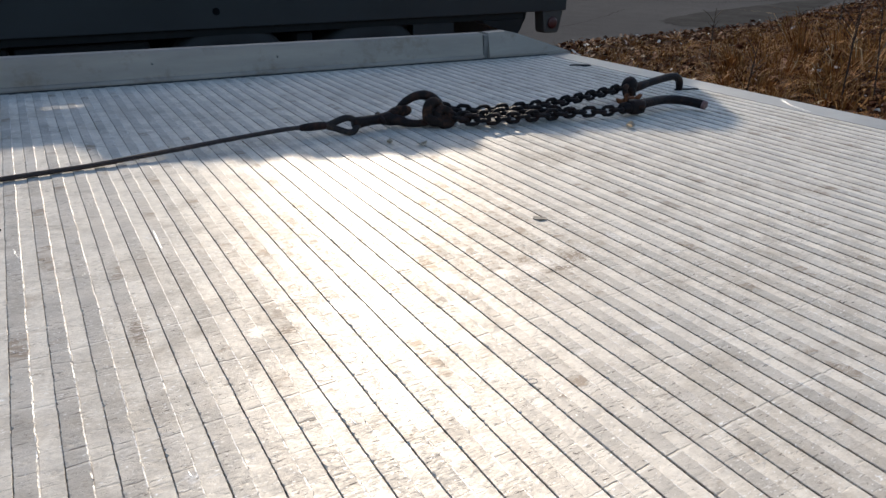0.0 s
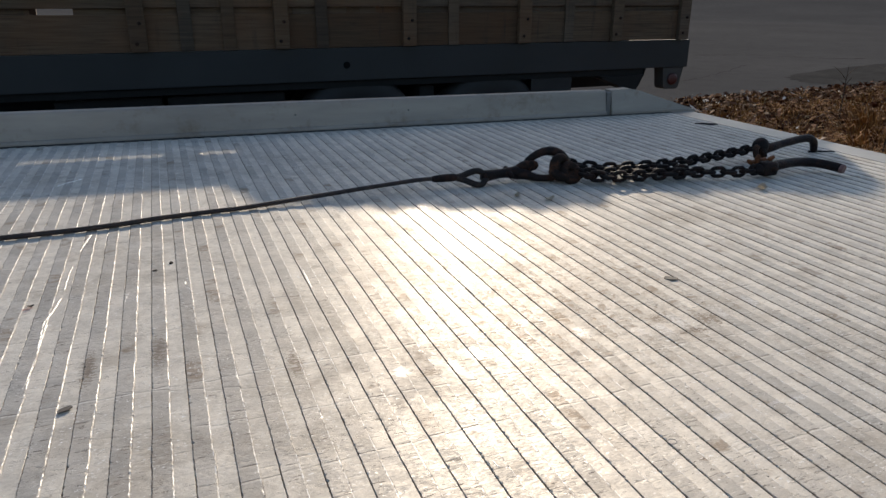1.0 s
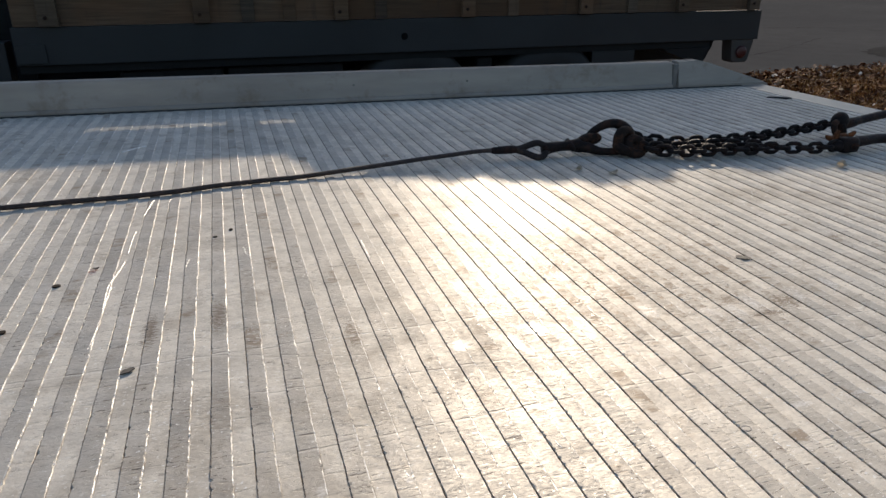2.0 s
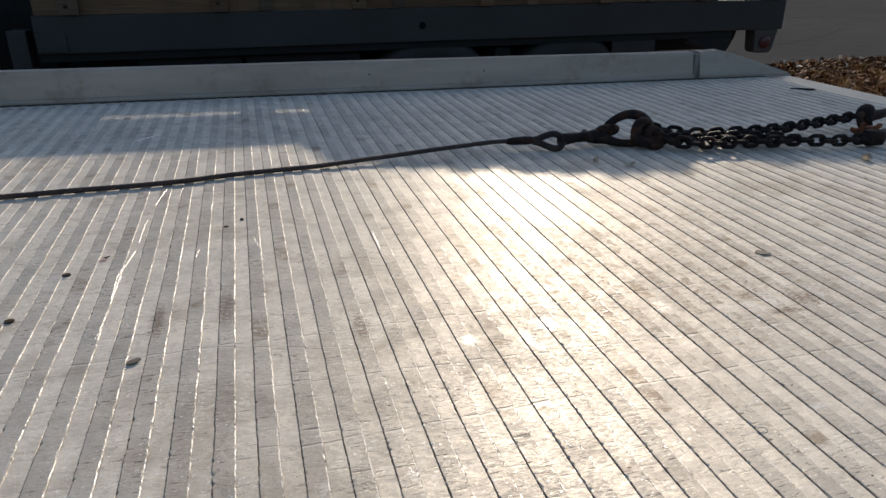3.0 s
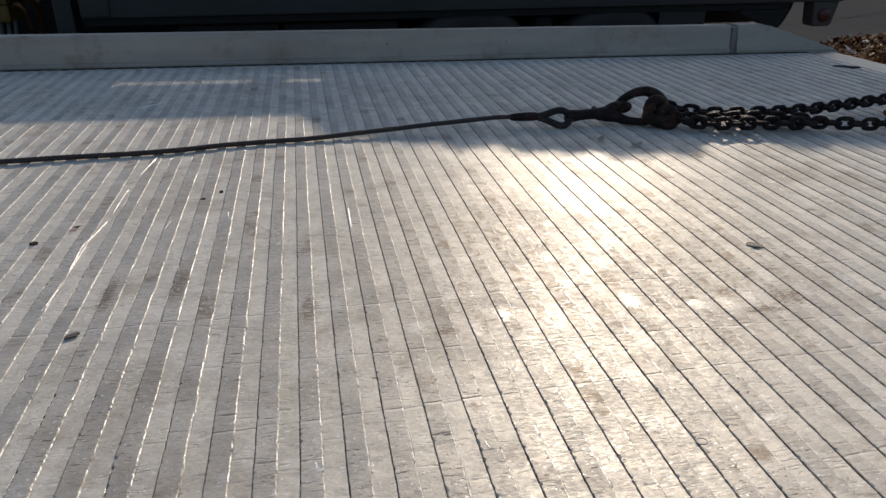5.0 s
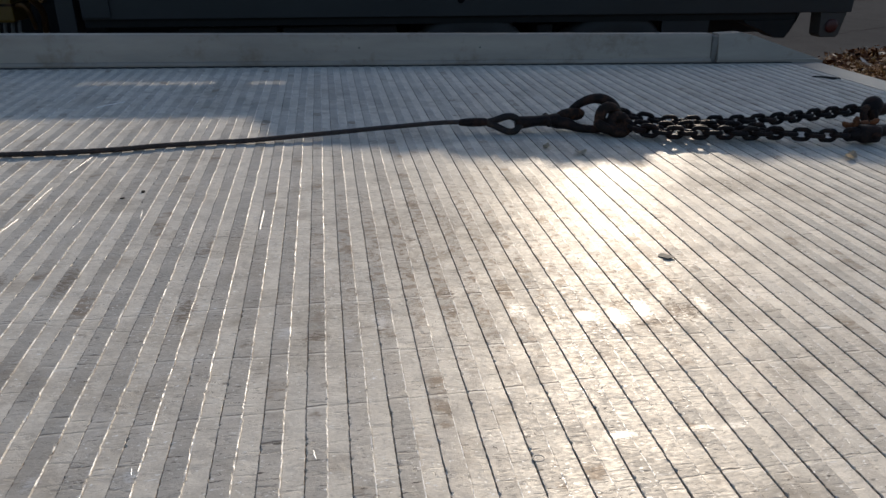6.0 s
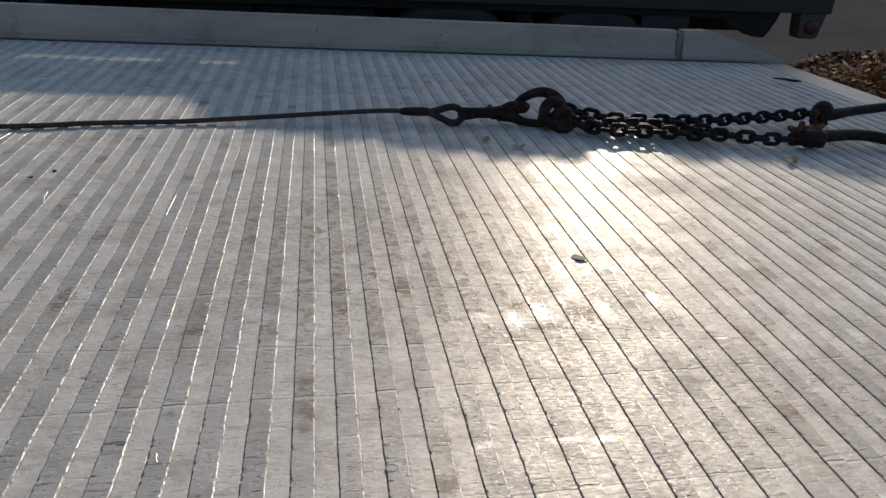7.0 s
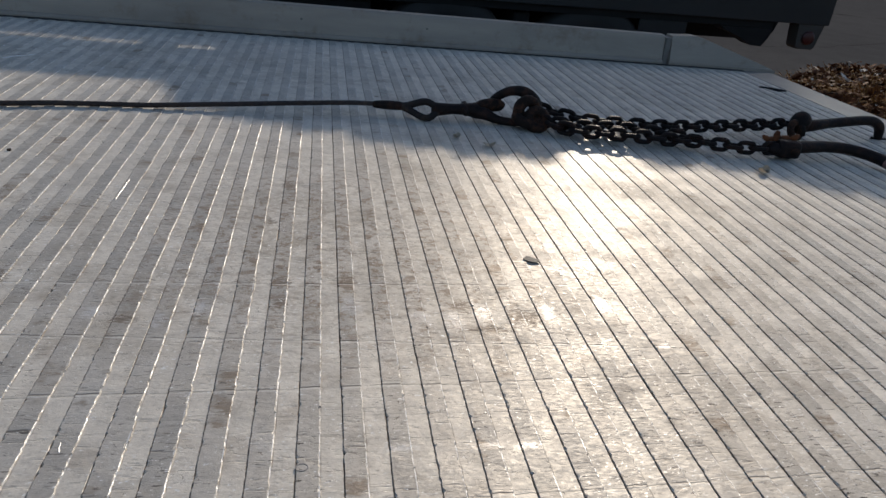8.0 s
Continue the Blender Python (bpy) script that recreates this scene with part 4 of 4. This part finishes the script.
part("grab_hook", prism([(0.663, DZ + 0.036), (0.674, DZ + 0.036), (0.672, DZ + 0.056), (0.667, DZ + 0.058), (0.662, DZ + 0.050)], "y", 0.498, 0.506, 0.001), ORANGE, bridle, "orange rusted grab hook point")
part("grab_hook", tube([(0.702, 0.50, DZ + 0.040, 0.006), (0.712, 0.497, DZ + 0.048, 0.006), (0.716, 0.495, DZ + 0.052, 0.003)], 0.006, 10), ORANGE, bridle, "", True)


# ---- stake sided truck parked alongside ----
TY, TX0, TX1 = 4.0, -1.92, 3.37
truck = base_at("stake_truck", 0.9, TY + 1.1, 0.0, "old flatbed truck with weathered wooden stake sides", "truck")
for y in (TY, TY + 2.2):
    part("side_beam", prism([(y, 0.850), (y, 1.07), (y + 0.06, 1.07), (y + 0.06, 1.055), (y + 0.02, 1.05), (y + 0.02, 0.87), (y + 0.06, 0.865), (y + 0.06, 0.850)], "x", TX0, TX1, 0.004), BEAM, truck, "blue grey painted steel bed beam")
part("sub_beam", box(TX0, 2.95, TY + 0.03, TY + 0.11, 0.800, 0.848, 0.004), BLACK, truck, "black steel beam under the bed")
part("cargo_floor", box(TX0, TX1, TY + 0.062, TY + 2.198, 1.03, 1.068), BLACK, truck, "dark cargo floor")
part("beam_hole", tube([(0.46, TY - 0.003, 0.955), (0.46, TY + 0.003, 0.955)], 0.024, 12), SEAM, truck, "dark hole in the beam")
part("beam_bracket", box(TX0 + 0.004, TX0 + 0.17, TY - 0.014, TY - 0.001, 0.862, 0.975, 0.003), BEAM, truck, "small blue grey plate on the beam end")
STAKES = (-1.70, -0.84, 0.03, 0.91, 1.81, 2.62, 3.26)
ROWS = ((1.074, 0.222), (1.332, 0.172), (1.512, 0.196), (1.716, 0.196), (1.920, 0.2245), (2.1625, 0.1515))
for y, s in ((TY - 0.045, 1), (TY + 2.16, -1)):
    for x in STAKES:
        w = random.uniform(0.045, 0.056)
        part("stake", box(x - w, x + w, y, y + 0.042, 0.98 if s < 0 else 1.074, 2.300 + random.uniform(-0.02, 0.012), 0.006), WOOD, truck, "weathered wooden stake")
        if s > 0:
            for dx, z in ((-0.012, 1.125), (0.015, 1.245), (-0.006, 1.60)):
                part("bolt", tube([(x + dx, y + 0.002, z, 0.011), (x + dx, y - 0.006, z, 0.011), (x + dx, y - 0.009, z, 0.007)], 0.011, 8), RUST, truck, "rusty bolt head")
    for r, (z, tall) in enumerate(ROWS):
        if s < 0 and r == 0:
            tall = 0.12
        lo = TX0 + 0.02
        for hi in (-0.84, 0.91, TX1 - 0.05) if r % 2 else (0.03, 1.81, TX1 - 0.05):
            j = random.uniform(-0.002, 0.002)
            part("board", box(lo + 0.003, hi - 0.003, y + 0.044, y + 0.066, z + j, z + j + tall, 0.004), WOOD, truck, "weathered side board")
            lo = hi
# added upright lining planks that block the sun, gaps set for dashes on deck
for x0, x1, z0, z1 in ((-1.90, -1.41, 1.072, 2.20), (-1.408, -1.182, 1.072, 1.290), (-1.18, -0.84, 1.072, 2.30), (-0.838, 0.116, 1.072, 2.30), (0.118, 0.480, 1.072, 2.134), (0.482, 0.573, 1.072, 2.30), (0.575, 0.684, 1.072, 2.134), (0.686, 0.91, 1.072, 2.30), (0.912, 1.81, 1.072, 2.30), (1.812, 2.62, 1.072, 2.30), (2.622, 3.30, 1.072, 2.30)):
    part("lining", box(x0, x1, TY + 0.024, TY + 0.036, z0, z1), WOOD, truck, "added plywood lining that blocks sun behind the boards")
for x in (-0.56, -0.30, 0.30, 1.25, 2.2):
    part("lining_batten", box(x - 0.04, x + 0.04, TY - 0.016, TY - 0.002, 1.074, 2.10, 0.003), WOOD, truck, "thin upright wooden batten")
part("front_board", box(TX0, TX0 + 0.04, TY + 0.07, TY + 2.15, 1.072, 2.28, 0.004), WOOD, truck, "wooden headboard")


# unseen load; ridge and tear set to cast the deck's shadow edge and spot
def crest(x):
    """Height of the covered load along the bed: low at the front, a dip, then a round hump at the rear."""
    run = ((0.80, 2.33), (0.88, 2.45), (1.00, 2.525), (1.2, 2.562), (1.38, 2.582), (1.56, 2.612), (1.72, 2.626), (1.83, 2.624), (1.87, 2.585), (1.915, 2.535), (1.95, 2.535), (1.99, 2.59), (2.04, 2.63), (2.15, 2.622), (2.30, 2.645), (2.43, 2.675), (2.55, 2.685), (2.64, 2.65), (2.69, 2.57), (2.74, 2.40), (2.80, 2.20))
    return float(np.interp(x, [a for a, _ in run], [b for _, b in run]))


def cover():
    """A lumpy unseen load under canvas at the rear of the bed, highest along its near side, with a small tear under its
    ridge.
    """
    xs = np.linspace(0.78, 2.82, 171)
    vs = np.concatenate([np.linspace(0.0, 0.10, 9), np.linspace(0.112, 0.30, 14), np.linspace(0.34, 1.0, 16)])
    n = len(vs)
    sx, sz = S.x / S.y, S.z / S.y
    verts, faces = [], []
    for x in xs:
        rag = 0.016 * noise.noise((x * 14, 1, 0)) + 0.012 * noise.noise((x * 31, 4, 0))
        for v in vs:
            y = TY + 0.075 + 2.0 * v
            z = crest(x) + rag - 3.2 * max(0.0, v - 0.115) - 6.0 * max(0.0, 0.105 - v) ** 1.3 + 0.02 * noise.noise((x * 2.5, y * 4, 7)) * min(1, v * 2)
            edge = v in (vs[0], vs[-1]) or x in (xs[0], xs[-1])
            verts.append((x, y, 1.10 if edge else max(1.10, z)))
    for i in range(len(xs) - 1):
        for j in range(n - 1):
            a = i * n + j
            quad = (a, a + n, a + n + 1, a + 1)
            cx, cy, cz = (sum(verts[q][k] for q in quad) / 4 for k in range(3))
            off = TY + 0.3 - cy
            if ((cx + off * sx - 1.430) / 0.019) ** 2 + ((cz + off * sz - 2.537) / 0.015) ** 2 > 1:
                faces.append(quad)
    ob = new("covered_load", mesh_of("covered_load", verts, faces, TARP, True))
    tagged(ob, "unseen lumpy load under torn canvas, shaped to cast the deck shadow", "load")


cover()


for x in (0.56, 1.60):
    for y in (TY + 0.06, TY + 0.38, TY + 1.56, TY + 1.88):
        wheel(truck, x, y, 0.455, 0.24)
    part("axle", tube([(x, TY + 0.3, 0.455), (x, TY + 1.9, 0.455)], 0.07, 14), BLACK, truck, "", True)
wheel(truck, -3.35, TY + 0.10, 0.455, 0.24)
wheel(truck, -3.35, TY + 1.84, 0.455, 0.24)
for y in (TY + 0.70, TY + 1.42):
    part("frame_rail", box(-4.2, 3.22, y, y + 0.08, 0.62, 0.845, 0.006), BLACK, truck, "black chassis rail")
for x in np.arange(-1.2, 3.2, 0.6):
    part("cross_member", box(x, x + 0.07, TY + 0.115, TY + 2.19, 0.86, 1.028), BLACK, truck, "black cross member")
part("mud_flap", box(1.92, 2.28, TY + 0.03, TY + 0.045, 0.26, 0.799, 0.004), RUBBER, truck, "black rubber mud flap")
part("mud_flap", box(2.20, 2.215, TY + 0.05, TY + 0.66, 0.26, 0.799, 0.004), RUBBER, truck, "black rubber mud flap")
part("mud_flap", box(2.20, 2.215, TY + 1.52, TY + 2.15, 0.26, 0.842, 0.004), RUBBER, truck, "black rubber mud flap")
# added black boxes and tank hide the lit ground behind, keeping the underside dark
for x0, x1, z0 in ((-1.38, -0.75, 0.30), (-0.72, 0.04, 0.34), (1.02, 1.14, 0.30)):
    part("underbody_box", box(x0, x1, TY + 0.09, TY + 0.60, z0, 0.782, 0.02), BLACK, truck, "added black box that keeps the underside dark")
part("tank", tube([(-1.2, TY + 1.85, 0.55, 0.2), (-1.19, TY + 1.85, 0.55, 0.27), (0.1, TY + 1.85, 0.55, 0.27), (0.11, TY + 1.85, 0.55, 0.2)], 0.27, 24), BLACK, truck, "added black tank that keeps the underside dark")
part("bumper_bracket", prism([(2.54, 0.798), (2.56, 0.775), (2.70, 0.725), (2.80, 0.675), (2.885, 0.672), (2.92, 0.72), (2.975, 0.848), (2.954, 0.848), (2.954, 0.798)], "y", TY + 0.02, TY + 0.16, 0.003), BLACK, truck, "black bent bumper bracket")
lamp = child("tail_light", None, truck, "red tail light in a dark housing")
part("housing", prism([(3.135, 0.848), (3.155, 0.69), (3.172, 0.672), (3.292, 0.672), (3.312, 0.69), (3.345, 0.848)], "y", TY + 0.01, TY + 0.13, 0.006), SHELL, lamp, "dull grey tapered lamp housing")
part("lens", tube([(3.235, TY + 0.012, 0.755, 0.048), (3.235, TY - 0.002, 0.755, 0.048), (3.235, TY - 0.008, 0.755, 0.034)], 0.05, 20), LENS, lamp, "dull red round lens", True)

# the body sits a little higher at the rear than at the front
TIP = pose(-0.7, 0, 0.9) @ pose(0, 0, 0, 0, -0.7, 0) @ pose(0.7, 0, -0.9)
for ob in truck.children:
    if not ob.name.startswith(("wheel", "axle")):
        ob.matrix_basis = TIP @ ob.matrix_basis

# hydraulic gear between cab and bed
gear = base_at("hydraulic_pump", -2.3, TY + 0.35, 0.0, "grimy yellow hydraulic pump with brass coloured pipes", "pump")
part("tank", box(-2.52, -2.36, TY + 0.13, TY + 0.45, 0.80, 1.12, 0.02), YELLOW, gear, "grimy yellow tank")
part("tank_band", box(-2.524, -2.356, TY + 0.126, TY + 0.454, 0.90, 0.915, 0.003), RUST, gear, "rusty band round the tank")
for x in (-2.505, -2.46, -2.415, -2.375):
    part("strut", tube([(x - 0.02, TY + 0.2, 0.0, 0.012), (x, TY + 0.2, 0.70, 0.012), (x + 0.015, TY + 0.2, 0.81, 0.012)], 0.012, 8), PALE, gear, "pale metal strut")
part("pipe", tube(smooth_path([(-2.37, TY + 0.2, 0.96), (-2.31, TY + 0.12, 0.985), (-2.24, TY + 0.12, 0.95), (-2.21, TY + 0.2, 0.86), (-2.25, TY + 0.3, 0.72)], 8), 0.020, 12), AMBER, gear, "bent brass coloured pipe", True)
part("pipe", tube(smooth_path([(-2.34, TY + 0.16, 0.90), (-2.29, TY + 0.11, 0.91), (-2.26, TY + 0.12, 0.86), (-2.27, TY + 0.2, 0.76)], 8), 0.014, 12), AMBER, gear, "bent brass coloured pipe", True)
for x, z in ((-2.31, 0.985), (-2.17, 0.94)):
    part("fitting", tube([(x, TY + 0.09, z, 0.016), (x, TY + 0.15, z, 0.016)], 0.016, 6), AMBER, gear, "brass coloured hex fitting")
part("valve_block", box(-2.10, -1.99, TY + 0.10, TY + 0.26, 0.70, 0.965, 0.008), BEAM, gear, "dark grey valve block")
part("shelf", box(-3.05, -2.54, TY + 0.18, TY + 0.5, 0.775, 0.79, 0.003), PALE, gear, "pale metal shelf")
part("guard", box(-3.4, -1.96, TY + 0.62, TY + 0.68, 0.30, 1.5, 0.01), BLACK, gear, "dark guard plate")


# ---- dry verge growth ----
def blades(count, seed, x_rng, tall, name, label, cat, material, tufts, inset=0.05, deep=6.0):
    rng = np.random.default_rng(seed)
    verts, faces = [], []
    per = count // tufts
    for _ in range(tufts):
        x = x_rng[0] + (x_rng[1] - x_rng[0]) * rng.random() ** 1.35
        top = edge_y(x)
        y = top - inset - rng.random() ** 1.3 * (deep + 0.066 * deep * (x - 2))
        big = (0.35 + 1.1 * rng.random() ** 2) * tall * min(1.0, 0.42 + 0.3 * (top - y))
        lean = rng.uniform(0, 2 * math.pi)
        for _ in range(per):
            a = rng.uniform(0, 2 * math.pi)
            r = abs(rng.normal(0, 0.12))
            bx, by = x + r * math.cos(a), y + r * math.sin(a)
            h = big * rng.uniform(0.35, 1.1)
            out = rng.uniform(0.3, 2.2) * h
            dx, dy = out * (0.6 * math.cos(a) + 0.5 * math.cos(lean)), out * (0.6 * math.sin(a) + 0.5 * math.sin(lean))
            w = rng.uniform(0.003, 0.0085)
            px, py = -math.sin(a) * w, math.cos(a) * w
            b = len(verts)
            z = 0.02
            verts += [(bx - px, by - py, z), (bx + px, by + py, z), (bx + dx * 0.35 - px, by + dy * 0.35 - py, z + h * 0.62), (bx + dx * 0.35 + px, by + dy * 0.35 + py, z + h * 0.62), (bx + dx, by + dy, z + h * 0.95 - out * 0.25)]
            faces += [(b, b + 1, b + 3, b + 2), (b + 2, b + 3, b + 4)]
    tagged(new(name, mesh_of(name, verts, faces, material)), label, cat, kind="stuff")


blades(95000, 3, (2.2, 27), 0.19, "dry_grass", "golden brown dry winter grass in tangled tufts", "grass", GRASS, 1500)
blades(32000, 6, (2.6, 16), 0.15, "short_dry_grass", "short golden brown dry grass along the verge edge", "grass", GRASS, 800, 0.0, 1.6)
blades(7000, 4, (5.5, 14), 0.60, "tall_dry_grass", "taller bleached dry grass stalks on the verge", "grass", GRASS, 160, 2.2)


def litter():
    rng = np.random.default_rng(8)
    verts, faces = [], []
    for _ in range(80000):
        x = 2.1 + 22 * rng.random() ** 1.5
        y = edge_y(x) + abs(rng.normal(0, 0.12)) - rng.random() ** 1.1 * (6 + 0.4 * (x - 2))
        z = 0.03 + rng.uniform(0, 0.06)
        big = 0.7 + 1.9 * rng.random() ** 3
        l, w, a = big * rng.uniform(0.018, 0.036), big * rng.uniform(0.010, 0.020), rng.uniform(0, 6.28)
        u = np.array((math.cos(a), math.sin(a), rng.uniform(-0.7, 0.7))) * l
        v = np.array((-math.sin(a), math.cos(a), rng.uniform(-0.7, 0.7))) * w
        c = np.array((x, y, z))
        b = len(verts)
        verts += [tuple(c - u), tuple(c - v), tuple(c + u), tuple(c + v)]
        faces += [(b, b + 1, b + 2), (b, b + 2, b + 3)]
    tagged(new("leaf_litter", mesh_of("leaf_litter", verts, faces, LITTER)), "brown and pale fallen leaves on the verge", "leaves", kind="stuff")


litter()


def weed(x, y, h, seed):
    """A bare branching weed stem."""
    rng = random.Random(seed)
    ob = base_at("bare_weed", x, y, 0.0, "dark bare branching weed stem in dry grass", "weed", "weeds on the verge")
    lean = (rng.uniform(-0.15, 0.15) * h, rng.uniform(-0.15, 0.15) * h)
    part("stem", tube(smooth_path([(x, y, 0.0, 0.009), (x + lean[0] * 0.4, y + lean[1] * 0.5, h * 0.5, 0.007), (x + lean[0], y + lean[1], h, 0.003)], 5), 0.006, 6), TWIG, ob)
    for i in range(5):
        f = rng.uniform(0.35, 0.95)
        bx, by, bz = x + lean[0] * f, y + lean[1] * f, h * f
        a, l = rng.uniform(0, 6.28), h * rng.uniform(0.15, 0.35)
        part("branch", tube(smooth_path([(bx, by, bz, 0.004), (bx + l * 0.5 * math.cos(a), by + l * 0.5 * math.sin(a), bz + l * 0.5, 0.003), (bx + l * math.cos(a), by + l * math.sin(a), bz + l * 0.8, 0.0015)], 3), 0.003, 5), TWIG, ob)


for i, (x, y, h) in enumerate(((6.2, 3.1, 1.0), (6.6, 3.0, 1.1), (7.6, 3.9, 0.9), (8.2, 2.6, 1.0), (5.4, 3.6, 0.6), (9.4, 5.2, 0.8), (7.0, 5.4, 0.7))):
    weed(x, y, h, i)
